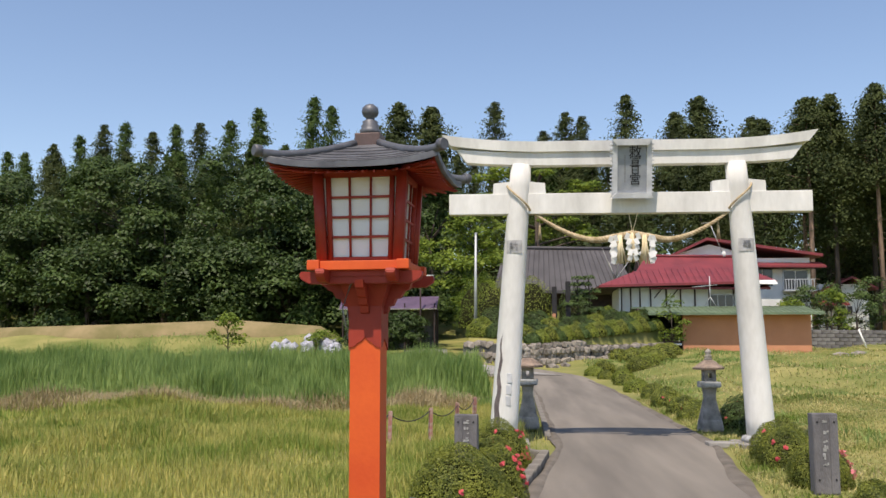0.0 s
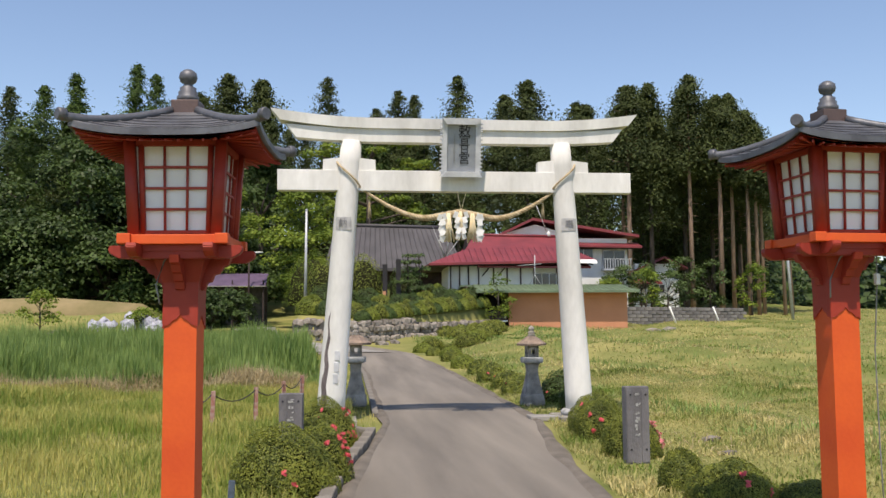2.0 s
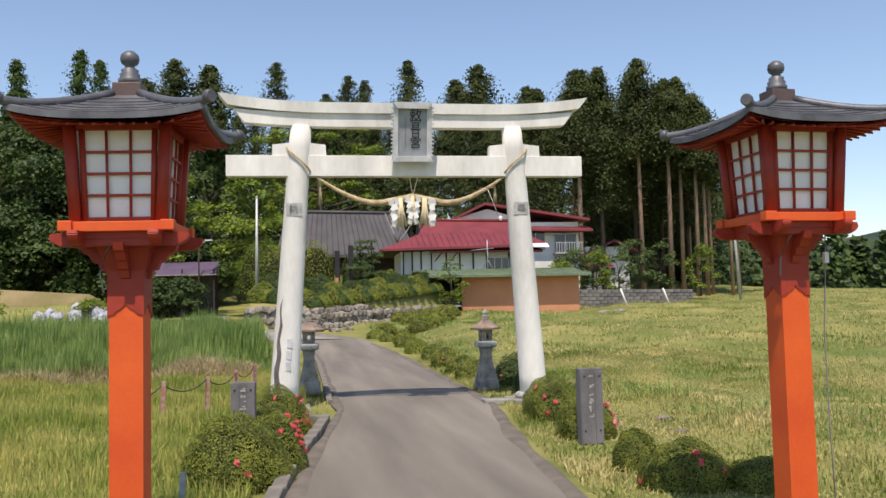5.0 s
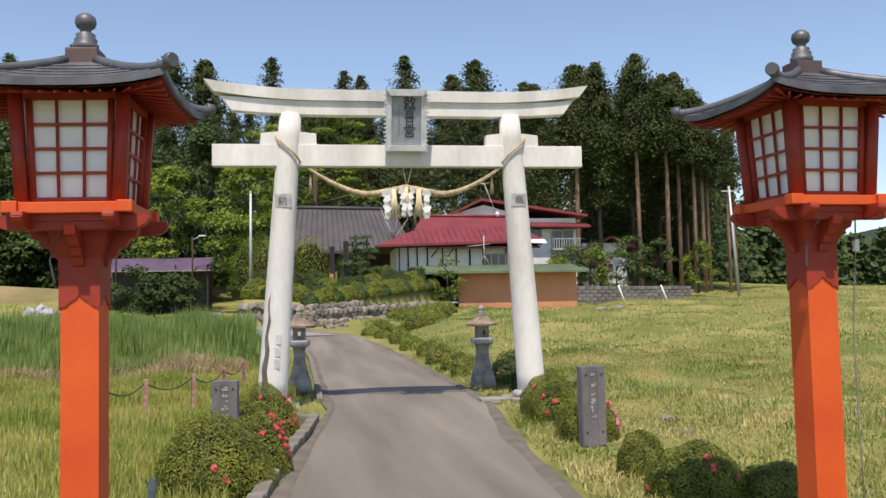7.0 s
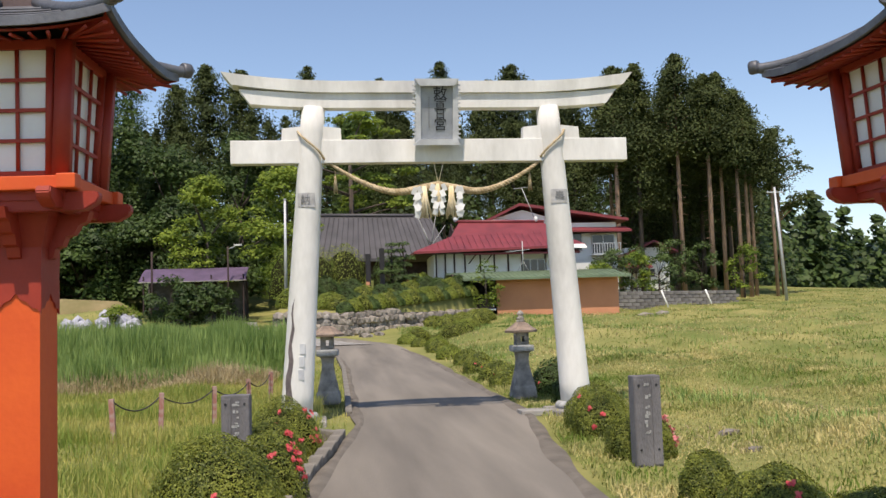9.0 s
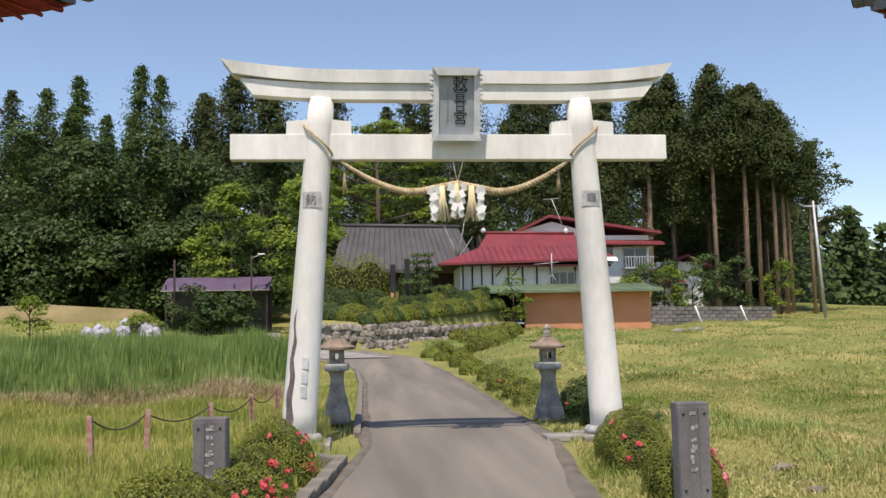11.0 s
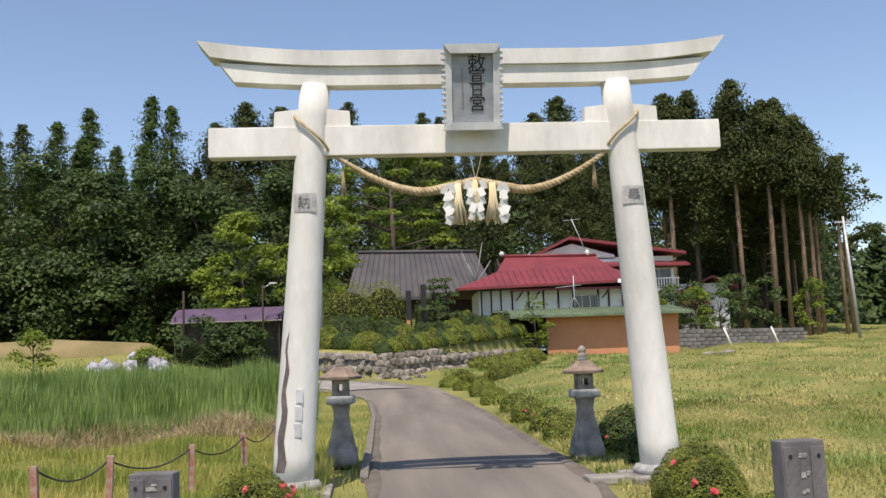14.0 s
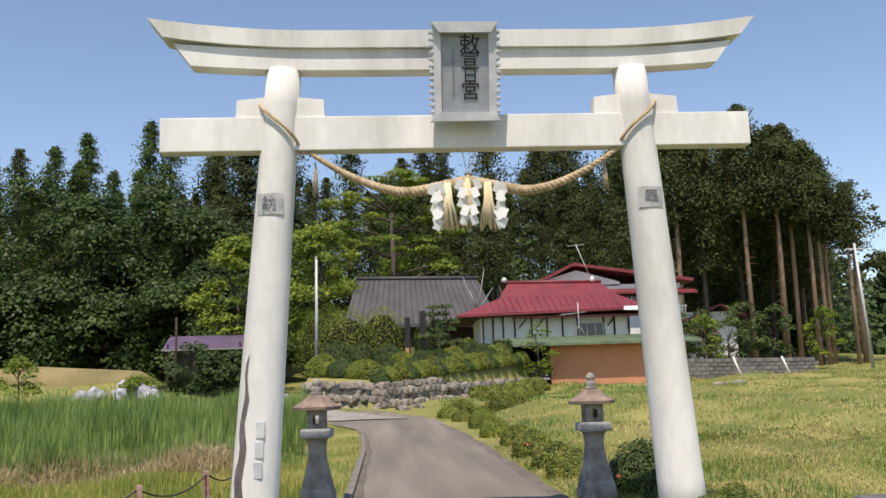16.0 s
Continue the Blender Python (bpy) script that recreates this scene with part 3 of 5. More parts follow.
# ---- red lanterns ----
def red_lantern(m, label):
    t = thing("lantern", m, label, "lantern", "pair of red lanterns")
    g = -0.50
    part("post", lathe([(0.124, g), (0.124, 2.02)], square=True), M["vermilion"], t, "square vermilion post")
    # head, collar and brackets: tray shade is put into the darker red
    cap = part("post_head", lathe([(0.131, 1.98), (0.137, 2.18), (0.19, 2.34), (0.205, 2.36)], square=True), M["vermilion_shade"], t)
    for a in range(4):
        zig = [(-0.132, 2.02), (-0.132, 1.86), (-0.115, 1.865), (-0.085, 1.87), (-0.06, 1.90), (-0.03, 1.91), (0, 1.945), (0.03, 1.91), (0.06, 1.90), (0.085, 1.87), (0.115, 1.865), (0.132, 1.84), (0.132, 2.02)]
        part("carved_collar", prism(zig, 0.012, at=pose(0, 0, 0, 0, 0, 90 * a) @ Matrix.Translation((0, -0.129, 0))), M["vermilion_shade"], t, "collar cut in pointed scallops")
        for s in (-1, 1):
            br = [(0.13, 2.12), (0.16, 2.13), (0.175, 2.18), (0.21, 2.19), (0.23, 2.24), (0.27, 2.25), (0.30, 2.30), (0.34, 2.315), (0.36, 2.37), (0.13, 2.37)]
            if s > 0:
                part("bracket", prism(br, 0.07, at=pose(0, 0, 0, 0, 0, 90 * a)), M["vermilion_shade"], t, "stepped bracket under the tray")
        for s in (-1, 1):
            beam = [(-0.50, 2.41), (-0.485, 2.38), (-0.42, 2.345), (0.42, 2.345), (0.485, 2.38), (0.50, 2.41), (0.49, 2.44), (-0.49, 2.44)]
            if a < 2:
                part("tray_beam", prism(beam, 0.075, at=pose(0, 0, 0.008 * a, 0, 0, 90 * a) @ Matrix.Translation((0, s * 0.28, 0)), bevel=0.006), M["vermilion_shade"], t)
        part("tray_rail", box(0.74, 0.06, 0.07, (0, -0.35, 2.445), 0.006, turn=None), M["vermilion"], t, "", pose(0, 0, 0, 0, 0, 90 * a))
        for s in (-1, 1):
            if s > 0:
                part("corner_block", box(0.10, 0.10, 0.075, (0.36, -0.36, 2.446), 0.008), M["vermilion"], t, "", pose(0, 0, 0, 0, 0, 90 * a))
    part("tray_board", box(0.66, 0.66, 0.05, (0, 0, 2.40)), M["vermilion_shade"], t)
    z0, z1 = 2.49, 3.20
    h0, h1 = 0.315, 0.355
    part("lamp_box", lathe([(h0 - 0.035, z0), (h1 - 0.035, z1)], square=True), M["shoji"], t, "milky white lamp panels")
    for a in range(4):
        turn = pose(0, 0, 0, 0, 0, 90 * a)
        tilt = math.degrees(math.atan2(h1 - h0, z1 - z0))
        at = turn @ pose(0, -h0 + 0.018, z0, tilt, 0, 0)
        # lattice in the darker red that carries the eave's shade
        side = part("window_lattice", box(0.56, 0.03, 0.03, (0, 0, 0.03), 0.003), M["vermilion_shade"], t, "red lattice of three by four panes", at)
        part("rail", box(0.60, 0.03, 0.05, (0, 0, 0.67), 0.003), M["vermilion_shade"], side)
        part("rail", box(0.58, 0.03, 0.04, (0, 0, 0.0), 0.003), M["vermilion_shade"], side)
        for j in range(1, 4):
            part("bar", box(0.55, 0.018, 0.018, (0, -0.002, 0.06 + 0.1525 * j - 0.009)), M["vermilion_shade"], side)
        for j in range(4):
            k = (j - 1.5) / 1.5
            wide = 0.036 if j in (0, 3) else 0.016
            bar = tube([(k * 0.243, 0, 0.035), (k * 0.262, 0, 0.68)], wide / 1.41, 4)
            part("stile", bar, M["vermilion_shade"], side)
        part("corner_post", tube([(-h0 + 0.01, -h0 + 0.01, z0), (-h1 + 0.01, -h1 + 0.01, z1)], 0.055, 4), M["vermilion_shade"], t, "", turn)
    # roof: four concave slopes with lifted corners
    E0, TOP = 0.685, 0.10

    def roof_pt(i, j, n, drop):
        u, v = -1 + 2 * i / n, j / 10
        half = E0 + (TOP - E0) * v
        z = 3.22 + 0.245 * v ** 1.35 + 0.065 * abs(u) ** 3 * (1 - v) ** 1.5 - drop
        return Vector((u * half, -half, z))

    for a in range(4):
        bm = bmesh.new()
        n = 14
        for drop, flip in ((0, False), (0.045, True)):
            rows = [[bm.verts.new(roof_pt(i, j, n, drop)) for i in range(n + 1)] for j in range(11)]
            for j in range(10):
                for i in range(n):
                    q = (rows[j][i], rows[j][i + 1], rows[j + 1][i + 1], rows[j + 1][i])
                    bm.faces.new(q[::-1] if flip else q).smooth = True
            if not flip:
                keep = rows[0]
            else:
                for i in range(n):
                    bm.faces.new((rows[0][i], rows[0][i + 1], keep[i + 1], keep[i]))
        turn = pose(0, 0, 0, 0, 0, 90 * a)
        sl = part("roof_slope", bm, M["copper"], t, "dark grey copper roof slope", turn)
        for j in range(1, 7):
            pts = [roof_pt(i, j * 1.4, n, -0.004) for i in range(n + 1)]
            part("sheet_seam", tube(pts, 0.006, 4), M["copper"], sl)
        # eave underside and rafters: shade painted in as darker red
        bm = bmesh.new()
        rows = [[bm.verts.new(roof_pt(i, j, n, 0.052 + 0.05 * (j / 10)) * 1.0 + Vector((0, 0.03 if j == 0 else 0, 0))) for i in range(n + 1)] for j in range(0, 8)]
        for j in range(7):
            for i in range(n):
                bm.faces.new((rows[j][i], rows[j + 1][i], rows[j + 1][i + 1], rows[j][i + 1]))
        part("eave_board", bm, M["vermilion_shade"], t, "", turn)
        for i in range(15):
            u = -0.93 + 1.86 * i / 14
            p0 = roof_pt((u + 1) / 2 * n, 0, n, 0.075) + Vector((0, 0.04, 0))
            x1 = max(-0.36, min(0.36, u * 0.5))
            part("rafter", tube([p0, (x1, -0.36, 3.205)], 0.010, 4), M["vermilion_shade"], t, "", turn)
        hip = [roof_pt(0, j, n, -0.012) for j in range(11)]
        d = Vector((-0.03, -0.03, 0.014))
        part("hip_ridge", tube([hip[0] + d] + hip, [0.036] * 3 + [0.032] * 9, 8), M["copper"], t, "", turn)
        part("ridge_end", lathe([(0.040, -0.03), (0.047, -0.015), (0.047, 0.02), (0.040, 0.035)], 12, bm=None), M["copper"], t, "", turn @ Matrix.Translation(hip[0] + d * 1.1) @ pose(0, 0, 0, 90, 0, -45))
    part("roof_cap", box(0.215, 0.215, 0.13, (0, 0, 3.43), 0.008), M["bronze"], t, "brown square cap")
    part("finial", lathe([(0.085, 3.56), (0.088, 3.60), (0.072, 3.615), (0.078, 3.635), (0.062, 3.65), (0.066, 3.67), (0.04, 3.685), (0.035, 3.70), (0.062, 3.72), (0.072, 3.75), (0.066, 3.785), (0.035, 3.81), (0.004, 3.82)], 20), M["copper"], t, "grey metal jewel finial")
    part("cable", tube([(-0.15, -0.16, 2.02), (-0.17, -0.20, 2.16), (-0.10, -0.24, 2.33), (-0.05, -0.28, 2.38)], 0.007, 5), M["letter_grey"], t, "thin grey cable")
    return t


SQUAT = Matrix.Diagonal((0.89, 0.89, 0.926, 1))
red_lantern(pose(-3.36, -11.0, 0.03, 0, 0, -5) @ SQUAT, "tall vermilion wooden lantern beside the lane")
wired = red_lantern(pose(1.42, -11.0, 0.06, 0, 0, 3) @ SQUAT, "tall vermilion wooden lantern beside the mown field")
part("supply_cable", tube([(0.26, -0.20, 2.42), (0.28, -0.16, 2.15), (0.33, -0.02, 1.6), (0.35, 0.0, 0.8), (0.38, 0.0, -0.3)], 0.006, 5), M["letter_grey"], wired, "thin grey cable hanging to the ground")
part("plug", box(0.04, 0.04, 0.09, (0.275, -0.17, 2.12), 0.008), M["paper"], wired, "white plastic plug")


# ---- stone lanterns ----
def stone_lantern(m, label):
    t = thing("stone_lantern", m, label, "lantern", "pair of stone lanterns")
    part("plinth", box(0.48, 0.48, 0.26, (0, 0, -0.08), 0.05, 0.9), M["stone"], t)
    part("shaft", lathe([(0.195, 0.16), (0.185, 0.24), (0.15, 0.40), (0.118, 0.56), (0.108, 0.70), (0.125, 0.82), (0.15, 0.86)], square=True), M["stone"], t)
    part("platform", box(0.42, 0.42, 0.13, (0, 0, 0.85), 0.035), M["lichen"], t, "pale weathered platform")
    for a in range(4):
        turn = pose(0, 0, 0, 0, 0, 90 * a)
        part("fire_box_post", box(0.05, 0.05, 0.27, (0.10, 0.10, 0.97), 0.006), M["stone"], t, "", turn)
        for zz, hh in ((0.97, 0.075), (1.16, 0.08)):
            part("fire_box_rail", box(0.16, 0.04, hh, (0, 0.105, zz), 0.004), M["stone"], t, "", turn)
        for s in (-1, 1):
            part("fire_box_jamb", box(0.045, 0.036, 0.14, (s * 0.062, 0.105, 1.035), 0.004), M["stone"], t, "", turn)
    part("hood", lathe([(0.20, 1.225), (0.335, 1.235), (0.345, 1.275), (0.25, 1.33), (0.16, 1.40), (0.10, 1.435)], 6, smooth=False), M["stone_brown"], t, "brown mossy six-sided hood")
    part("finial", lathe([(0.085, 1.43), (0.09, 1.47), (0.06, 1.485), (0.085, 1.51), (0.06, 1.545), (0.045, 1.56), (0.068, 1.585), (0.07, 1.61), (0.045, 1.65), (0.005, 1.675)], 12), M["stone"], t)
    return t


stone_lantern(pose(2.0, 2.8, ground_z(2.0, 2.8) + 0.09, 0, 0, 4), "weathered grey stone lantern beside azalea bushes")
stone_lantern(pose(-1.87, 2.8, ground_z(-1.87, 2.8) + 0.14, 0, 0, -5), "shaded grey stone lantern beside the lane")


# ---- stone markers ----
def marker(m, h, w, d, label):
    t = thing("stone_marker", m, label, "marker", "pair of stone markers")
    part("slab", box(w, d, h + 0.1, (0, 0, -0.1), 0.012), M["marker"], t)
    for s in (-1, 1):
        part("raised_border", box(w * 0.33, 0.015, h * 0.9, (s * w * 0.31, -d / 2 - 0.004, h * 0.06), 0.004), M["marker"], t)
    for s in (-1, 1):
        for z in (h * 0.22, h * 0.9):
            part("bolt_hole", lathe([(0.013, 0), (0.013, 0.006)], 10), M["letter"], t, "dark bolt hole", pose(s * w * 0.33, -d / 2 - 0.012, z, 90))
    r = np.random.default_rng(int(h * 100))
    for j in range(6):
        z = h * 0.88 - j * 0.105
        for k in range(3):
            part("worn_writing", box(r.uniform(0.015, 0.06), 0.005, r.uniform(0.012, 0.04), (r.uniform(-0.03, 0.03), -d / 2 - 0.003, z + r.uniform(-0.03, 0.03)), 0.001), M["lichen"], t)
    return t


marker(pose(1.57, -5.7, ground_z(1.57, -5.7) - 0.04, 0, 0, 2), 1.03, 0.31, 0.17, "weathered grey stone marker among azaleas on mown grass")
marker(pose(-2.87, -5.5, ground_z(-2.87, -5.5) + 0.02, 0, 0, -4), 0.93, 0.30, 0.17, "weathered grey stone marker behind clipped azaleas")


# ---- kerb ----
kerb = thing("kerb", pose(0, 0, 0), "old concrete kerb stones along the lane", "kerb", kind="structure")
ky = -17.0
while ky < -2.4:
    y1 = ky + 0.62
    x0 = road_c(ky + 0.3) - float(half_w(ky)) - 0.10
    ang = math.degrees(math.atan2(road_c(ky) - road_c(y1), y1 - ky))
    part("kerb_stone", box(0.15, 0.60, 0.24, (0, 0, -0.12), 0.018), M["kerb"], kerb, "", pose(x0, ky + 0.3, ground_z(x0, ky + 0.3) + 0.015, 4, 0, ang))
    ky = y1
part("kerb_stone", box(0.15, 0.55, 0.24, (0, 0, -0.12), 0.03), M["kerb"], kerb, "", pose(road_c(-2.2) - HALF - 0.24, -2.15, ground_z(-2, -2.15) + 0.045, 4, 0, 50))
ky = 1.0
while ky < 18:
    x0 = road_c(ky + 0.3) - HALF - 0.05
    part("kerb_stone", box(0.12, 0.98, 0.2, (0, 0, -0.12), 0.015), M["kerb"], kerb, "", pose(x0, ky + 0.5, ground_z(x0, ky + 0.5) + 0.04, 4, 0, math.degrees(math.atan2(road_c(ky) - road_c(ky + 1), 1))))
    ky += 1.0
tagged(new("paving_slab", as_mesh("paving_slab", box(0.55, 0.4, 0.10, (0, 0, 0), 0.02), M["concrete"])), "pale concrete slab beside the gate foot", "slab").matrix_basis = pose(1.58, -0.11, ground_z(1.58, -0.11) + 0.0)

# ---- chain fence ----
FENCE = ((-4.95, -1.7), (-4.45, -0.8), (-3.85, 1.0), (-3.4, 3.0), (-3.1, 4.8))
fence = thing("chain_fence", pose(0, 0, 0), "low rusty red posts linked by a dark chain", "fence")
tops = []
for i, (x, y) in enumerate(FENCE):
    h = (0.62, 0.66, 0.70, 0.62, 0.60)[i]
    z = ground_z(x, y)
    part("post", box(0.075, 0.075, h + 0.1, (0, 0, -0.1), 0.008), M["rust"], fence, "", pose(x, y, z, 0, (-3, 2, 1, -2, 2)[i], 8 * i))
    tops.append(Vector((x, y, z + h - 0.05)))
for a, b in zip(tops, tops[1:]):
    pts = [a.lerp(b, i / 12) - Vector((0, 0, 0.17 * (1 - (i / 6 - 1) ** 2))) for i in range(13)]
    part("chain", tube(pts, 0.011, 6), M["chain"], fence)
stake = tagged(new("stake", as_mesh("stake", box(0.055, 0.055, 0.55, (0, 0, -0.1), 0.006), M["lichen"])), "short weathered wooden stake in the grass", "stake")
stake.matrix_basis = pose(-3.24, -9.16, ground_z(-3.24, -9.16), 0, 3)


# ---- bushes ----
def dome(n, rx, ry, rz, rng, bumps=0.05, shell=0.16):
    d = unit(rng.normal(0, 1, (n, 3)))
    d[:, 2] = np.abs(d[:, 2]) * 1.15 - 0.18
    d = unit(d)
    lump = 1 + bumps * (np.sin(4 * d[:, 0] + rx * 20) * np.sin(5 * d[:, 1] + ry * 9) + 0.6 * np.sin(9 * d[:, 0] + 7 * d[:, 2]))
    k = (1 - shell * rng.random(n) ** 1.6) * lump
    return d * k[:, None] * np.array([rx, ry, rz]), d


def bush(x, y, rx, ry, rz, label, leaf="azalea", n=2600, size=0.05, flowers=0, seed=0, name="azalea_bush", petal="petal", side=None, group="clipped bushes", z=None):
    r = np.random.default_rng(seed + int(abs(x) * 100) + int(abs(y) * 37))
    t = thing(name, pose(x, y, (ground_z(x, y) if z is None else z) + rz * 0.12), label, "bush", group)
    # solid core, coloured dark as the shade between the leaves
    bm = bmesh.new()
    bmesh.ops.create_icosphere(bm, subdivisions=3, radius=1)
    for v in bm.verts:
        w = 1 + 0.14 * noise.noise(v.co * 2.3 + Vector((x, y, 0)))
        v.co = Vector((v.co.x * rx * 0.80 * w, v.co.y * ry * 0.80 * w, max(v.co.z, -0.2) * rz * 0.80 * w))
    part("inner_wood", bm, M["core_shade"], t)
    c, d = dome(n, rx, ry, rz, r)
    part("foliage", quads("foliage", leaves(c, d, size, size * 0.55, r), M[leaf]), None, t)
    for k in range(flowers):
        a = r.uniform(0, 6.28) if side is None else side + r.normal(0, 0.5)
        e = r.uniform(0.1, 0.9)
        dd = np.array([math.cos(a) * math.cos(e), math.sin(a) * math.cos(e), math.sin(e)])
        cc = dd * np.array([rx, ry, rz]) * 1.02
        pc, pd = cc + r.normal(0, 0.012, (9, 3)), np.repeat(dd[None], 9, 0)
        part("flower", quads("flower", leaves(pc, pd, 0.042, 0.038, r), M[petal]), None, t, "coral azalea flower")
    return t


AZ = "clipped green azalea bush with a few coral flowers"
bush(-2.86, -7.5, 0.60, 0.52, 0.68, AZ, n=30000, size=0.024, flowers=3, side=-0.9)
bush(-2.47, -6.75, 0.36, 0.42, 0.62, AZ, n=17000, size=0.024, flowers=11, side=-0.5)
bush(-2.55, -5.0, 0.42, 0.46, 0.58, AZ, n=17000, size=0.024, flowers=7, side=-0.6)
bush(-2.5, -3.3, 0.55, 0.50, 0.64, AZ, n=19000, size=0.024, flowers=12, side=-0.9)
bush(2.05, -2.2, 0.52, 0.50, 0.60, AZ, n=19000, size=0.024, flowers=3, side=-1.6)
bush(1.78, -3.25, 0.42, 0.42, 0.58, AZ, n=16000, size=0.024, flowers=4, side=-1.9)
bush(1.72, -5.05, 0.42, 0.40, 0.52, "azalea bush with a cluster of pink flowers", n=15000, size=0.024, flowers=20, side=-0.2, petal="petal_pink")
bush(1.42, -7.7, 0.27, 0.27, 0.40, "small round clipped azalea bush on the grass", n=11000, size=0.024, flowers=0)
bush(1.52, -8.75, 0.47, 0.40, 0.42, AZ, n=20000, size=0.024, flowers=8)
bush(2.25, -8.9, 0.42, 0.36, 0.28, "low dark green azalea bush", n=13000, size=0.024)
bush(2.72, 1.6, 0.42, 0.40, 0.50, "shaded dark green bush behind the gate", n=4000, size=0.05, leaf="pine")
bush(2.85, 3.4, 0.60, 0.50, 0.66, "dark green bush with coral flowers", n=5000, size=0.05, flowers=6, leaf="pine")
HEDGE = ((2.18, 5.56), (2.48, 6.3), (2.34, 7.46), (2.52, 8.83), (2.32, 10.2), (2.59, 11.68), (2.4, 13.15), (2.71, 14.84), (2.36, 16.52), (2.61, 18.37), (2.37, 20.23), (2.62, 22.27), (2.08, 24.04), (3.05, 24.96), (1.82, 26.64), (3.28, 27.75), (4.23, 29.14), (4.97, 31.0), (2.63, 30.07))
for i, (x, y) in enumerate(HEDGE):
    s = 0.34 + 0.05 * (i % 3) + (0.22 if i > 15 else 0)
    bush(x, y, s * 1.15, s, s * 1.0, "rounded clipped bush in the row along the lane", n=3200, size=0.058, flowers=(3 if i in (0, 2, 4) else 0), seed=i, leaf=("azalea", "azalea", "yellow")[i % 3] if i > 6 else "azalea", group="row of clipped bushes")


# ---- houses and yard ----
def gable_wall(w, h, peak, d, material, parent, at, name="gable"):
    return part(name, prism([(-w / 2, 0), (w / 2, 0), (w / 2, h), (0, peak), (-w / 2, h)], d), material, parent, "", at)


def window_unit(parent, w, h, at, lights=2):
    win = part("window", box(w, 0.08, h, (0, 0, 0)), M["glass"], parent, "dark window pane", at)
    for s in (-1, 1):
        part("frame", box(0.06, 0.12, h, (s * w / 2, 0, 0)), M["pole"], win)
    for z in (0, h - 0.06):
        part("frame", box(w, 0.12, 0.06, (0, 0, z)), M["pole"], win)
    for k in range(1, lights):
        part("mullion", box(0.05, 0.11, h, (-w / 2 + w * k / lights, 0, 0)), M["pole"], win)
    return win


# white house with the red hipped roof, and the garage below it
house = thing("house", plot(47), "white timber-framed house with a red metal roof", "house")
part("wall", box(9.6, 5.0, 2.35, (11.2, 48.8, 7.95)), M["plaster"], house)
# shade below the house is put into this wall's dark colour
part("base_wall", box(9.0, 4.4, 4.0, (11.3, 49.4, 3.95)), M["joint_recess"], house, "undercroft wall coloured dark for the shade below the house")
side_wall = part("side_wall", box(0.12, 3.2, 2.2, (0, 0, 0)), M["plaster"], house, "", pose(6.33, 47.8, 7.95))
FY = 46.25
for i, x in enumerate((6.45, 7.1, 7.75, 8.5)):
    part("dark_post", box(0.09, 0.10, 2.3, (x, FY, 7.97)), M["timber"], house)
for x in (9.6, 10.6, 11.6, 12.6, 14.3, 15.0, 15.95):
    part("dark_post", box(0.10, 0.10, 2.0, (x, FY, 7.97)), M["timber"], house)
for x in (8.75, 9.9, 14.55):
    part("brace", tube([(x, FY - 0.04, 9.1), (x + 0.55, FY - 0.04, 9.75)], 0.04, 4), M["timber"], house)
part("beam", box(7.6, 0.12, 0.14, (12.2, FY, 9.72)), M["timber"], house)
part("beam", box(9.6, 0.12, 0.10, (11.2, FY, 7.93)), M["timber"], house)
window_unit(house, 1.6, 1.1, pose(13.45, FY, 8.25), 3)
part("lean_roof", slab([(8.3, 45.3, 9.80), (16.6, 45.3, 9.75), (16.6, 46.6, 10.1), (8.3, 46.6, 10.15)], 0.14), M["red_roof"], house, "narrow red lower roof")
EV = [(4.75, 44.8, 9.95), (17.0, 45.1, 10.22), (17.0, 53.2, 10.2), (4.75, 53.2, 9.95)]
RG = [(8.6, 49, 12.35), (14.9, 49, 12.25)]
MID = [(7.7, 47.2, 11.15), (15.6, 47.2, 11.2), (15.6, 50.8, 11.2), (7.7, 50.8, 11.15)]
for q in ([EV[0], EV[1], MID[1], MID[0]], [EV[1], EV[2], MID[2], MID[1]], [EV[2], EV[3], MID[3], MID[2]], [EV[3], EV[0], MID[0], MID[3]], [(7.7, 47.2, 11.15), (15.6, 47.2, 11.2), RG[1], RG[0]], [(7.7, 50.8, 11.15), (15.6, 50.8, 11.2), RG[1], RG[0]]):
    part("roof", slab(q, 0.16), M["red_roof"], house, "red metal roof slope")
for i in range(26):
    x = 5.2 + i * 0.45
    k = max(0, min(1, (x - 4.9) / 2.9)) if x < 7.7 else 1
    k = min(k, max(0, (16.9 - x) / 1.4))
    part("roof_seam", tube([(x, 44.85, 10.0 + 0.022 * (x - 4.75)), (x, 44.85 + 2.35 * k, 10.0 + 0.022 * (x - 4.75) + 1.18 * k)], 0.014, 4), M["red_roof"], house)
part("gable_end", prism([(-1.7, 0), (1.7, 0), (0, 1.1)], 0.1, at=pose(8.0, 49, 11.15, 0, 0, 90)), M["timber"], house)
part("ridge", tube([(8.3, 49, 12.42), (15.0, 49, 12.32)], 0.11, 8), M["red_roof"], house)
part("ridge_ornament", lathe([(0.12, 0), (0.2, 0.12), (0.16, 0.28), (0.05, 0.36)], 8, (8.35, 49, 12.4)), M["plaque_frame"], house, "pale ridge-end ornament")
part("soffit", slab([(4.9, 45.0, 9.83), (16.9, 45.2, 10.05), (16.9, 53, 10.0), (4.9, 53, 9.83)], 0.05), M["timber"], house)
part("awning", slab([(15.2, 44.6, 10.0), (16.9, 44.6, 9.95), (16.9, 45.1, 10.25), (15.4, 45.1, 10.25)], 0.05), M["plaster"], house, "pale awning sheet")

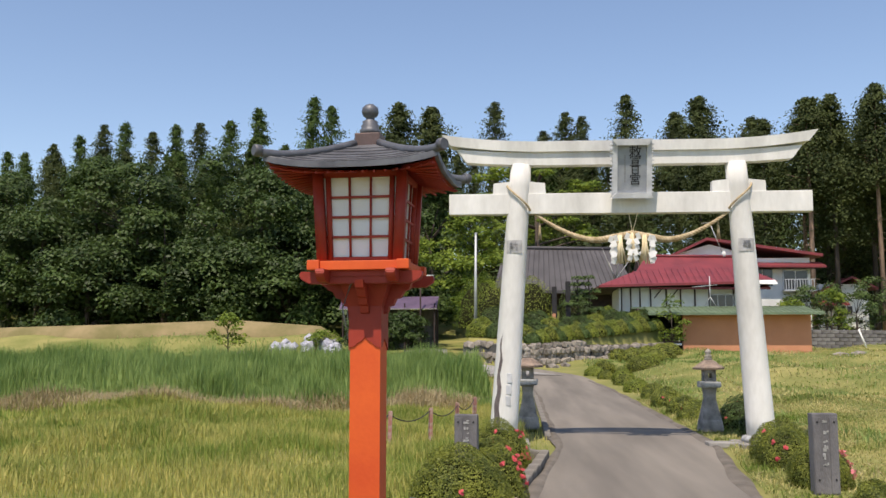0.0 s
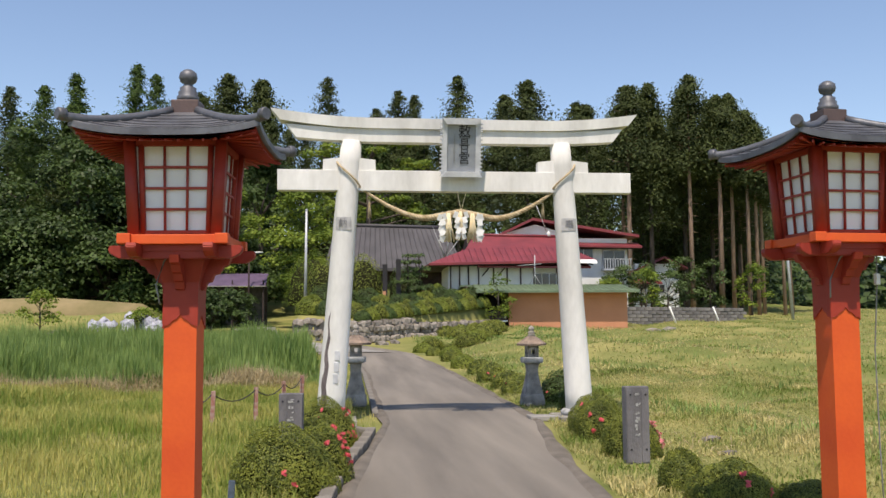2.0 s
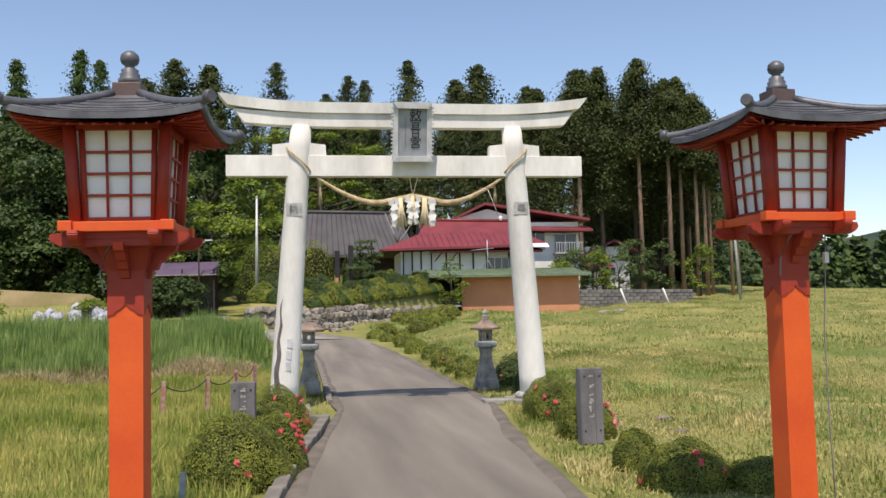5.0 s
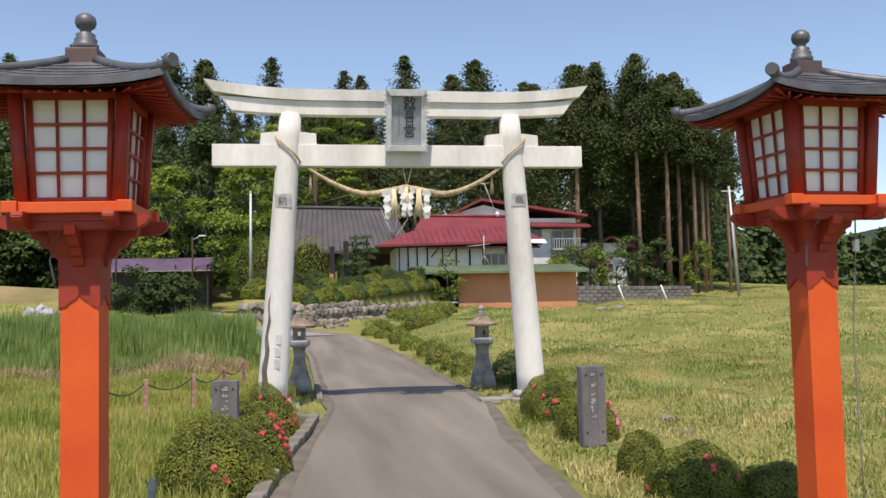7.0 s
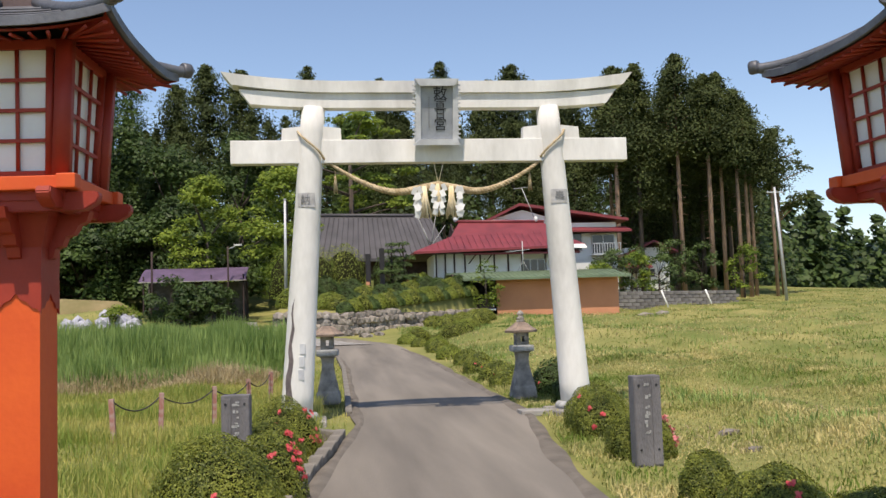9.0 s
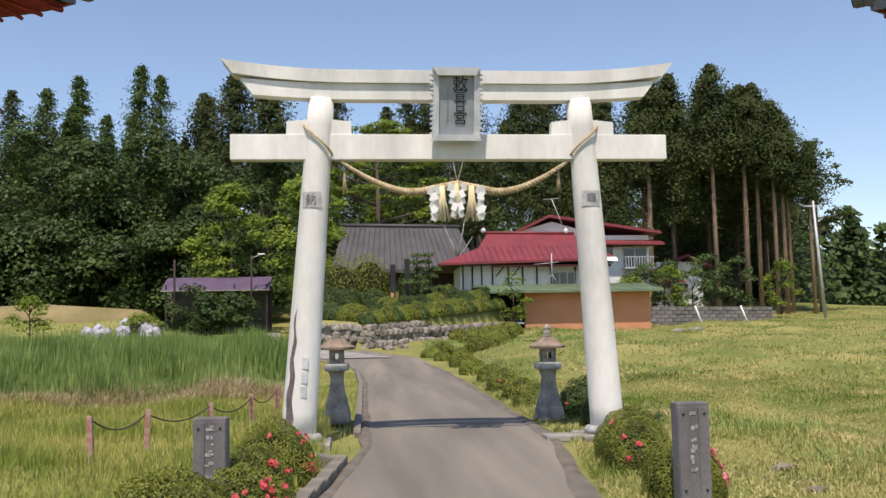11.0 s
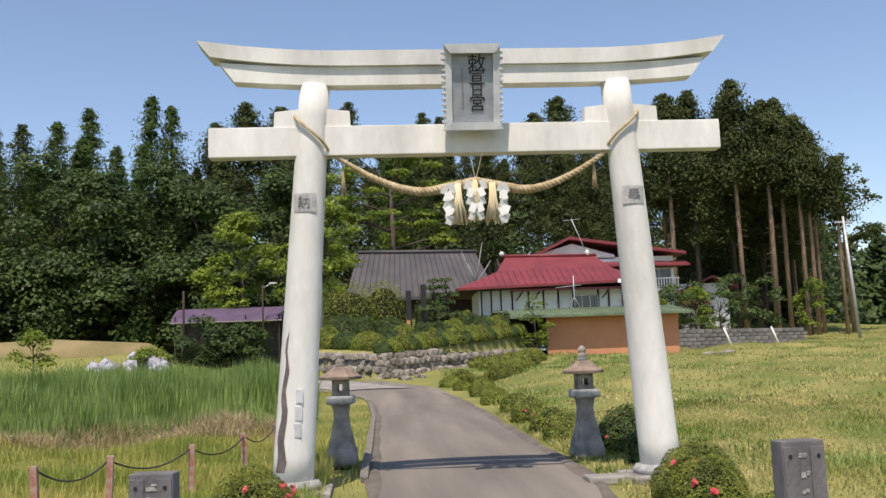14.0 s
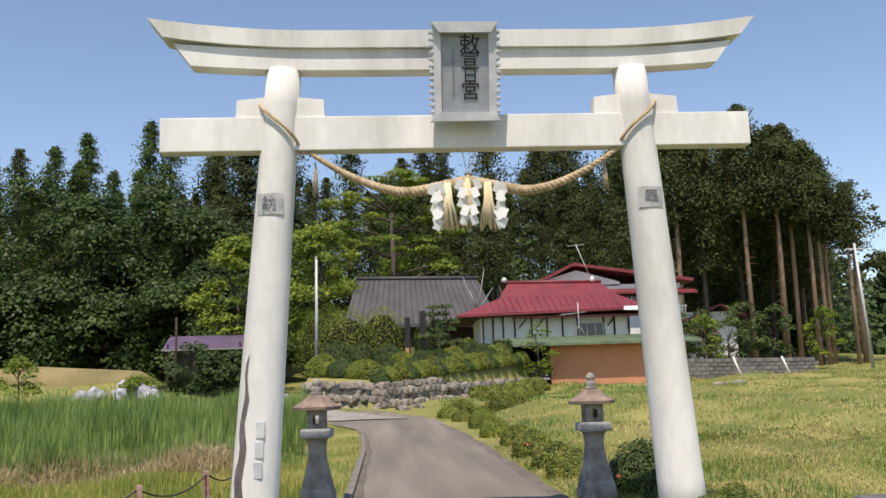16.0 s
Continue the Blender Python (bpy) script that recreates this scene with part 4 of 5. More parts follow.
garage = thing("garage", plot(44), "salmon-walled garage with a green metal roof", "garage")
part("wall", box(8.4, 0.25, 3.4, (14.2, 43.0, 4.35)), M["orange_wall"], garage)
# dark colour stands in for the shade inside the open bay
part("back_wall", box(10.5, 0.25, 3.3, (13.2, 46.6, 4.2)), M["joint_recess"], garage)
part("side_wall", box(0.25, 3.6, 3.15, (18.3, 44.8, 4.35)), M["orange_wall"], garage)
part("plinth", box(8.5, 0.3, 0.45, (14.2, 42.96, 4.15)), M["concrete"], garage)
part("post", box(0.35, 0.35, 3.3, (7.7, 43.1, 4.2), 0.02), M["timber"], garage)
part("post", box(0.28, 0.28, 3.3, (7.9, 46.3, 4.2), 0.02), M["timber"], garage)
part("lintel", box(2.2, 0.22, 0.28, (8.7, 43.0, 7.46)), M["timber"], garage)
part("roof", slab([(7.6, 41.9, 7.66), (19.0, 41.9, 7.66), (18.6, 44.9, 8.22), (7.8, 44.9, 8.22)], 0.14), M["green_roof"], garage, "green ribbed metal roof")
part("roof", slab([(6.9, 44.9, 8.2), (19.0, 44.9, 8.2), (19.0, 47.2, 7.6), (6.9, 47.2, 7.6)], 0.14), M["green_roof"], garage)
part("gable_board", prism([(-1.6, -0.6), (1.9, -0.6), (0.9, 0.55), (0.4, 0.55)], 0.12, at=pose(7.3, 44.2, 7.55, 0, 0, 90)), M["timber"], garage)
for i in range(34):
    x = 7.5 + i * 0.34
    part("roof_rib", tube([(x + 0.3, 41.92, 7.68), (x + 0.3, 44.85, 8.24)], 0.022, 4), M["green_roof"], garage)

carob = thing("car", pose(8.02, 44.6, ground_z(8.02, 44.6), 0, 0, 6), "dark parked car with silver trim inside the garage", "car")
part("body", box(1.65, 3.2, 0.62, (0, 0, 0.28), 0.12), M["car"], carob)
part("cabin", box(1.45, 1.9, 0.55, (0, 0.3, 0.88), 0.10, 0.82), M["glass"], carob)
for s in (-1, 1):
    part("headlight", lathe([(0.12, 0), (0.12, 0.05), (0.06, 0.08)], 14), M["chrome"], carob, "round headlight", pose(s * 0.58, -1.6, 0.62, 90))
    for y in (-1.0, 1.0):
        wh = part("wheel", lathe([(0.2, -0.09), (0.3, -0.08), (0.3, 0.08), (0.2, 0.09)], 18), M["letter"], carob, "", pose(s * 0.76, y, 0.28, 0, 90))
        part("rim", lathe([(0.19, -0.1), (0.19, 0.1)], 14), M["chrome"], wh)
part("bumper", box(1.6, 0.12, 0.14, (0, -1.62, 0.3), 0.03), M["chrome"], carob)

upper = thing("house", plot(57), "two-storey cream house with red gabled roofs", "house")
part("wall", box(10.4, 6, 7.2, (17.6, 58.2, 6.3)), M["plaster"], upper)
gable_wall(6.6, 0.3, 1.25, 6, M["plaster"], upper, pose(14.9, 58.2, 13.4))
for q in ([(11.2, 54.6, 13.55), (14.6, 54.6, 15.15), (14.6, 61.5, 15.15), (11.2, 61.5, 13.55)], [(14.6, 54.6, 15.15), (23.6, 54.4, 13.75), (23.6, 61.5, 13.75), (14.6, 61.5, 15.15)]):
    part("roof", slab(q, 0.22), M["red_roof"], upper, "red metal roof slope")
part("lower_roof", slab([(12.0, 54.0, 12.9), (23.7, 54.0, 12.75), (23.7, 55.4, 13.15), (12.0, 55.4, 13.3)], 0.16), M["red_roof"], upper)
# added dark strip that imitates the eave's shadow on the wall
part("eave_shadow_board", box(11.0, 0.2, 0.2, (17.9, 55.05, 12.6)), M["timber"], upper)
window_unit(upper, 1.6, 1.5, pose(19.0, 55.15, 11.2), 2)
window_unit(upper, 1.9, 1.6, pose(21.6, 55.15, 10.9), 2)
balc = part("balcony", box(2.4, 0.9, 0.12, (21.7, 54.75, 10.75)), M["pole"], upper)
for i in range(11):
    part("baluster", box(0.05, 0.05, 0.8, (20.6 + i * 0.22, 54.35, 10.87)), M["pole"], balc)
part("rail", box(2.4, 0.06, 0.06, (21.7, 54.35, 11.67)), M["pole"], balc)

barn = thing("temple_hall", plot(61), "low hall under a large dark grey metal roof", "building")
part("wall", box(11, 6, 5.2, (3.2, 62.0, 6.8)), M["timber"], barn)
part("roof", slab([(-2.6, 57.4, 11.55), (9.4, 57.4, 11.25), (8.2, 62, 15.3), (-1.6, 62, 15.5)], 0.25), M["grey_roof"], barn, "dark grey seamed metal roof")
part("roof", slab([(-1.6, 62, 15.5), (8.2, 62, 15.3), (9.4, 66.6, 11.5), (-2.6, 66.6, 11.5)], 0.25), M["grey_roof"], barn)
part("ridge", tube([(-1.7, 62, 15.6), (8.3, 62, 15.4)], 0.16, 8), M["grey_roof"], barn)
for i in range(24):
    u = (i + 0.5) / 24
    part("roof_seam", tube([(-2.6 + 12 * u, 57.4, 11.58 - 0.3 * u), (-1.6 + 9.8 * u, 62, 15.53 - 0.2 * u)], 0.035, 4), M["grey_roof"], barn)
part("low_red_roof", slab([(4.6, 50.6, 8.5), (6.6, 50.6, 8.5), (6.6, 52, 9.3), (4.4, 52, 9.3)], 0.12), M["red_roof"], barn)

carport = thing("carport", plot(52), "open carport with a curved purple sheet roof", "carport")
bm = bmesh.new()
rows = []
for i in range(9):
    u = i / 8
    y, z = 50.5 + 3.2 * u, 9.0 + 1.1 * math.sin(math.pi * 0.5 * u)
    rows.append([bm.verts.new((x, y, z + dz)) for dz in (0, -0.05) for x in (-14.6, -7.0)])
for a, b in zip(rows, rows[1:]):
    bm.faces.new((a[0], a[1], b[1], b[0]))
    bm.faces.new((a[2], b[2], b[3], a[3]))
part("roof", bm, M["purple_roof"], carport)
part("front_beam", box(7.7, 0.08, 0.07, (-10.8, 50.5, 8.92)), M["concrete"], carport)
for x in (-14.3, -11.9, -9.5, -7.2):
    for y in (50.7, 53.4):
        part("post", box(0.1, 0.1, 4.0, (x, y, 5.4)), M["timber"], carport)
# coloured dark as the shade at the back of the carport
part("back_wall", box(7.4, 0.1, 3.0, (-10.8, 53.6, 6.0)), M["joint_recess"], carport)

small = thing("house", plot(71), "small white house with a red roof among garden trees", "house")
part("wall", box(4.6, 4, 5.2, (31.0, 72, 8.2)), M["plaster"], small)
part("roof", slab([(28.2, 69.2, 12.6), (31.6, 69.2, 14.1), (31.6, 75, 14.1), (28.2, 75, 12.6)], 0.2), M["red_roof"], small)
part("roof", slab([(31.6, 69.2, 14.1), (34, 69.2, 13.0), (34, 75, 13.0), (31.6, 75, 14.1)], 0.2), M["red_roof"], small)
part("porch_roof", slab([(28.2, 68.4, 11.4), (31, 68.4, 11.4), (31, 70, 12.0), (28.2, 70, 12.0)], 0.15), M["red_roof"], small)
window_unit(small, 1.1, 0.9, pose(31.2, 69.95, 10.4), 2)

for x, y, z1 in ((0.84, 42, 5.77), (1.70, 42, 6.1)):
    p = tagged(new("gate_post", as_mesh("gate_post", box(0.30, 0.30, z1 - 2.6, (0, 0, 0), 0.02), M["black_post"])), "tall blackened timber gate post in the garden", "post", "garden gate posts")
    p.matrix_basis = pose(x, y, 2.6)
sign = tagged(new("sign_board", as_mesh("sign_board", box(0.20, 0.04, 1.4, (0, 0, 0), 0.004), M["orange_wall"])), "narrow orange sign board beside the post", "sign")
sign.matrix_basis = pose(0.79, 41.75, 2.65)

pole = thing("lamp_pole", pose(-4.13, 40.5, ground_z(-4.13, 40.5)), "slim galvanised steel pole", "pole")
part("shaft", tube([(0, 0, -0.1), (0.05, 0, 6.2)], [0.10, 0.07], 12), M["pole"], pole)
part("cap", lathe([(0.085, 6.18), (0.09, 6.24), (0.02, 6.28)], 12, (0.05, 0, 0)), M["pole"], pole)
lamp = thing("street_lamp", pose(-8.4, 50.0, ground_z(-8.4, 50.0)), "street lamp with a pale arm over the carport", "lamp")
part("pole", tube([(0, 0, 0), (0, 0, 5.4)], 0.06, 8), M["timber"], lamp)
part("arm", tube([(0, 0, 5.2), (0.5, 0, 5.4)], 0.03, 6), M["pole"], lamp)
part("head", box(0.55, 0.16, 0.10, (0.7, 0, 5.42), 0.03), M["plaster"], lamp)
for k, (x, y, tz, lean) in enumerate(((34.7, 55, 11.3, -0.5), (-13.4, 49.5, 6.8, 0))):
    up = thing("utility_pole", pose(x, y, ground_z(x, y)), "grey concrete utility pole leaning slightly" if k == 0 else "plain dark timber pole", "pole")
    h = tz - ground_z(x, y)
    part("shaft", tube([(0, 0, 0), (lean, 0, h)], [0.13 - 0.05 * k, 0.09 - 0.02 * k], 10), M["pole"] if k == 0 else M["timber"], up)
    if k == 0:
        part("crossarm", box(1.4, 0.1, 0.1, (lean * 0.95, 0, h * 0.95)), M["pole"], up)
ant = thing("antenna", plot(44) @ pose(12.3, 44.8, 8.2), "thin television antenna on the garage roof", "antenna")
part("mast", tube([(0, 0, 0), (0, 0, 2.1)], 0.035, 6), M["pole"], ant)
part("boom", tube([(-1.2, 0, 1.35), (0.5, 0, 1.5)], 0.025, 6), M["pole"], ant)
for i in range(7):
    part("element", tube([(-1.1 + 0.22 * i, -0.25, 1.37 + 0.02 * i), (-1.1 + 0.22 * i, 0.25, 1.37 + 0.02 * i)], 0.014, 4), M["pole"], ant)
for s in (-1, 1):
    part("stay", tube([(0, 0, 0.7), (s * 0.4, 0, 0)], 0.02, 5), M["pole"], ant)
ant2 = thing("antenna", plot(47) @ pose(14.4, 49, 12.3), "antenna mast with stay wires on the red roof ridge", "antenna")
part("mast", tube([(0, 0, 0), (-1.0, 0, 2.6)], 0.03, 6), M["pole"], ant2)
part("boom", tube([(-1.6, 0, 2.5), (-0.4, 0, 2.6)], 0.02, 5), M["pole"], ant2)
part("foot", lathe([(0.15, 0), (0.15, 0.3), (0.05, 0.4)], 8), M["plaster"], ant2)
for x, y in ((22.75, 50.7), (27.37, 53.6)):
    pp = tagged(new("drain_pipe", as_mesh("drain_pipe", tube([(0, 0, 1.3), (0.35, -0.35, 0.0)], 0.07, 8), M["plaster"])), "white plastic pipe sticking out of the wall", "pipe")
    pp.matrix_basis = pose(x, y, ground_z(x, y - 0.5))


# ---- leaves on garden shrubs and trees ----
def clump_tree(name, m, label, category, trunk_h, blobs, leaf, size, per, bark="bark_dark", r0=0.18, seed=1, flat=0.8, group=""):
    """A trunk with limbs to each leaf mass; blobs: (x, y, z, radius)."""
    r = np.random.default_rng(seed)
    t = thing(name, m, label, category, group)
    top = Vector((0, 0, trunk_h))
    bm = tube([(0, 0, -0.4), (0.05 * trunk_h * r.normal(0, 0.3), 0, trunk_h * 0.5), top], [r0, r0 * 0.75, r0 * 0.4], 8)
    for bx, by, bz, br in blobs[:14]:
        s = Vector((0, 0, min(trunk_h, max(0.3 * trunk_h, bz - br))))
        tube([s, s.lerp(Vector((bx, by, bz)), 0.55) + Vector((0, 0, 0.1 * br)), (bx, by, bz)], [r0 * 0.35, r0 * 0.22, r0 * 0.08], 5, bm)
    part("trunk", bm, M[bark], t)
    cs, ds = [], []
    for bx, by, bz, br in blobs:
        n = int(per * br * br)
        d = unit(r.normal(0, 1, (n, 3)))
        d[:, 2] = np.where(d[:, 2] < -0.3, -d[:, 2] * 0.6, d[:, 2])
        c = d * (br * (0.55 + 0.5 * r.random((n, 1)) ** 0.7)) * np.array([1, 1, flat]) + np.array([bx, by, bz])
        cs.append(c)
        ds.append(unit(d * 0.8 + np.array([0, -0.15, 0.8])))
    c, d = np.concatenate(cs), np.concatenate(ds)
    part("crown", quads("crown", leaves(c, d, size, size * 0.6, r, 0.15), M[leaf]), None, t)
    return t


def cloud(r, n, rx, ry, z0, z1, br, taper=0.5):
    """Leaf masses spread over a crown."""
    out = []
    for i in range(n):
        u = r.random()
        a, q = r.uniform(0, 6.28), 0.35 + 0.65 * math.sqrt(r.random())
        k = math.sin(math.pi * min(1, 0.18 + 0.82 * u)) ** 0.6 if taper else 1
        out.append((rx * q * k * math.cos(a), ry * q * k * math.sin(a), z0 + (z1 - z0) * u, br * r.uniform(0.65, 1.25)))
    return out


def cedar(name, h, bare, width, leaf, label, seed, bark="bark_dark", r0=0.28, size=0.36, count=5200, ragged=0.5):
    """A tall conifer: straight trunk, drooping boughs in a narrow uneven crown."""
    r = np.random.default_rng(seed)
    t = thing(name, pose(0, 0, -200), label, "tree", "cedars of the wood")
    bm = tube([(0, 0, -1.5), (0.1, 0, h * 0.5), (0, 0, h * 0.98)], [r0, r0 * 0.75, 0.03], 9)
    cs, ds = [], []
    boughs = int(count / 46)
    for i in range(boughs):
        u = (i + r.random()) / boughs
        z = bare * h + (1 - bare) * h * u ** 0.92
        prof = (1 - u) ** 0.6 * (0.55 + 0.45 * min(1, u * 5)) + 0.03
        L = width * prof * r.uniform(1 - ragged, 1.12)
        a = r.uniform(0, 6.28)
        d = np.array([math.cos(a), math.sin(a), 0.0])
        k = 46
        s = r.random((k, 1)) ** 0.6
        rise = 0.25 * s - 0.42 * s ** 2
        c = np.array([0, 0, z]) + d * s * L + np.array([0, 0, 1.0]) * rise * L + r.normal(0, 1, (k, 3)) * (0.16 + 0.26 * L * (0.35 + 0.5 * s)) * np.array([0.8, 0.8, 0.55])
        cs.append(c)
        ds.append(unit(d[None] * 0.6 + np.array([0, 0, 0.8]) + np.zeros((k, 3))))
        if i % 5 == 0 and L > 0.6:
            tube([(0, 0, z), tuple(np.array([0, 0, z + 0.12 * L]) + d * L * 0.6)], [0.05, 0.015], 4, bm)
    for i in range(int(bare * 22)):
        z, a = h * bare * r.uniform(0.35, 1), r.uniform(0, 6.28)
        tube([(0, 0, z), (math.cos(a) * 0.8, math.sin(a) * 0.8, z - 0.15)], [0.03, 0.01], 4, bm)
    part("trunk", bm, M[bark], t)
    part("crown", quads("crown", leaves(np.concatenate(cs), np.concatenate(ds), size, size * 0.42, r, 0.5), M[leaf]), None, t)
    return t


DK, GR = "tall dark green cedar in the wood", "tall fresh green cedar in the wood"
KINDS = [
    cedar("cedar_tree", 24, 0.08, 4.6, "cedar", DK, 11, count=10500),
    cedar("cedar_tree", 24, 0.06, 4.2, "cedar_b", GR, 12, count=10500),
    cedar("cedar_tree", 24, 0.38, 4.6, "cedar", DK, 13, ragged=0.6, count=10500),
    cedar("cedar_tree", 24, 0.58, 4.3, "cedar", "tall cedar with a bare brown trunk", 14, bark="bark", ragged=0.6, count=10500),
    cedar("cedar_tree", 24, 0.64, 4.2, "cedar", "tall cedar with a bare brown trunk", 15, bark="bark", ragged=0.65, count=10500),
    cedar("pine_tree", 24, 0.40, 6.2, "cedar", "broad-crowned dark pine on the wooded hill", 16, ragged=0.7, count=12000, size=0.44),
]


def plant(k, x, y, h, turn=0, lean=0, z=None):
    s = h * 0.94 / 24
    src = KINDS[k]
    c = copy_thing(src, pose(x, y, ground_z(x, y) if z is None else z, lean, 0, turn))
    c.scale = (s * (0.9 + 0.25 * ((turn * 7) % 10) / 10), s, s)
    return c


rng = np.random.default_rng(21)
# left wood: green cedars stepping up the hill
for i in range(80):
    y = rng.uniform(76, 108)
    x = rng.uniform(-78, 8) * (y / 90)
    plant(int(rng.choice([0, 0, 1, 1, 2])), x, y, rng.uniform(16, 20), rng.uniform(0, 360), 0)
for x, z, k in ((-61, 26, 1), (-57.4, 27, 0), (-54, 28, 1), (-51, 29.3, 0), (-48.4, 29.5, 1), (-45, 28.3, 0), (-42, 29.1, 1), (-39, 29.3, 0), (-35.3, 29.5, 1), (-31.8, 31, 1), (-25.1, 32.2, 1), (-22.9, 31.1, 1), (-14.8, 31.3, 5), (-10.7, 30.7, 5), (-18, 29, 5), (-3.2, 31.2, 0), (2.5, 27.6, 0), (5.2, 29.8, 0), (7.1, 29.3, 0), (12.2, 31.8, 0), (17.9, 29.5, 5), (20.7, 31.4, 5), (26.9, 28.8, 5), (33.8, 31, 2), (40.5, 30.5, 2)):
    plant(k, x, 92, (z - ground_z(x, 92)) / 0.94, x * 31)
for x, y, h, k in ((-29, 80, 21, 1), (-25.5, 79, 20, 1), (-21, 80, 19, 1), (-33, 79, 18, 1)):
    plant(k, x, y, h, x * 31)
# wood behind the houses
for i in range(44):
    x, y = rng.uniform(-2, 46), rng.uniform(76, 100)
    plant(int(rng.choice([0, 0, 2, 2])), x, y, rng.uniform(16.5, 20), rng.uniform(0, 360))
# open edge of the wood with bare trunks
for x, y, h, k in ((30.7, 66, 24, 3), (33.5, 66, 22, 4), (35.3, 67.5, 22.5, 3), (36.2, 66, 20.5, 4), (37.3, 66.5, 19.5, 3), (38.3, 67.5, 18, 4), (39.6, 66, 16.5, 4), (27.5, 68, 23.5, 2), (25.0, 67, 23, 3), (32, 71, 23.5, 2), (36, 74, 22.5, 2), (39.5, 75, 18, 3), (28.5, 73, 23, 0), (34, 76, 22, 0), (22, 70, 21.5, 2), (38, 72, 18.5, 2), (26, 72, 22, 3), (34.7, 69, 21, 3), (31.8, 78, 22, 0), (36.8, 79, 20, 0)):
    plant(k, x, y, h, x * 41, 0)
for t in KINDS:
    for o in (*t.children_recursive, t):
        bpy.data.objects.remove(o)

# broadleaved trees in front of the left wood
for i, (x, y, h, w) in enumerate(((-50.15, 70.0, 15, 7), (-42.55, 72.0, 17, 7), (-36.83, 68.0, 16, 6.5), (-30.2, 70.0, 17, 6.5), (-24.46, 67.0, 15, 6), (-19.75, 71.0, 16, 6), (-45.35, 66.0, 11, 6), (-32.99, 65.0, 11, 5.5), (-21.59, 65.0, 10, 5), (-55.83, 68.0, 14, 7), (-14.98, 68.0, 14, 5.5), (-61.55, 72.0, 16, 7), (-27.29, 64.5, 8, 4.5), (-39.63, 64.0, 8, 5), (-9.3, 70.0, 15, 5), (-13.98, 64.0, 9, 4))):
    r = np.random.default_rng(100 + i)
    clump_tree("broadleaf_tree", pose(x, y, ground_z(x, y)), "dense dark green broadleaved tree at the wood's edge", "tree", h * 0.6, cloud(r, 42, w, w, h * 0.1, h, 1.9), "broad", 0.40, 85, seed=200 + i, r0=0.3, group="trees at the wood's edge")
r = np.random.default_rng(3)
clump_tree("young_tree", pose(-10.47, 56.0, ground_z(-10.47, 56.0)), "bright yellow-green young tree behind the carport", "tree", 6, cloud(r, 40, 3.2, 3, 2.5, 10.2, 0.95), "bright", 0.3, 170, seed=31)
clump_tree("young_tree", pose(-4.32, 50.0, ground_z(-4.32, 50.0)), "bright yellow-green tree beside the hall", "tree", 6, cloud(r, 46, 2.6, 2.6, 1.0, 8.6, 0.95), "bright", 0.28, 170, seed=32)
clump_tree("maple_tree", pose(0.7, 68.0, ground_z(0.7, 68.0)), "spreading light green maple in layered sprays", "tree", 14, cloud(r, 46, 7.0, 3, 9, 17.5, 1.25), "bright", 0.36, 90, seed=33, flat=0.35, r0=0.35)
clump_tree("conifer_sapling", pose(-19.09, 62.0, ground_z(-19.09, 62.0)), "small green conifer at the wood's edge", "tree", 5.5, [(0, 0, 0.8 + 0.5 * i, 1.9 - 0.17 * i) for i in range(11)], "cedar_b", 0.3, 140, seed=34, flat=0.45)
clump_tree("dead_tree", pose(6.5, 57, 2.6), "bare pale branching snag", "tree", 4.6, [(1.2, 0, 6.4, 0.1), (-1.0, 0, 7.2, 0.1), (0.6, 0, 7.8, 0.1), (-0.5, 0.2, 6.2, 0.1), (1.6, 0, 5.2, 0.1)], "dry", 0.1, 40, bark="lichen", r0=0.22, seed=35)
clump_tree("leaning_pine", pose(41.3, 68, ground_z(41.3, 68)), "thin ragged pine with drooping open boughs", "tree", 14, cloud(r, 20, 3.2, 2, 8, 15.5, 0.9), "cedar", 0.35, 120, bark="bark", r0=0.25, seed=36)
for x, y, s in ((-11.52, 44.5, 1.7), (-8.94, 45.0, 1.5), (-10.19, 44.0, 1.3)):
    clump_tree("shrub", pose(x, y, ground_z(x, y)), "broad green shrub before the carport", "bush", 1.4, cloud(r, 22, 1.5, 1.2, 0.5, s * 1.9, 0.62), "broad", 0.22, 330, seed=int(40 + s * 10), r0=0.08)
clump_tree("sapling", pose(-20.19, 42.0, ground_z(-20.19, 42.0)), "bright green sapling by the earth bank", "tree", 1.8, cloud(r, 18, 1.0, 0.9, 0.6, 2.6, 0.5), "bright", 0.18, 340, seed=44, r0=0.06)
clump_tree("shrub", pose(-14.36, 45.0, ground_z(-14.36, 45.0)), "low bright shrub on the earth bank", "bush", 0.8, cloud(r, 14, 1.3, 1.0, 0.3, 1.1, 0.5), "bright", 0.18, 320, seed=45, r0=0.05)
clump_tree("shrub", pose(8.1, 41.7, ground_z(8.1, 41.7)), "slender shrub growing beside the garage", "bush", 2.4, cloud(r, 20, 0.9, 0.7, 0.8, 3.4, 0.42), "bright", 0.16, 260, seed=46, r0=0.06)
for x, y, s, lf in ((19.88, 52.5, 1.5, "pine"), (21.86, 53.5, 1.3, "bright"), (33.57, 60.0, 1.6, "bright"), (25.51, 58.5, 1.4, "pine"), (18.09, 50.8, 1.0, "bright"), (23.69, 60.0, 1.7, "pine"), (27.86, 61.0, 1.9, "pine"), (30.69, 62.0, 1.7, "pine")):
    clump_tree("garden_tree", pose(x, y, ground_z(x, y) + 0.8), "rounded garden tree above the block wall", "tree", 1.8, cloud(r, 18, s, s, 0.4, s * 2.4, 0.6), lf, 0.22, 280, seed=int(x * 3), r0=0.1)
# clipped garden on the terrace
def terrace_z(x, y):
    return ground_z(x, y) + 0.02


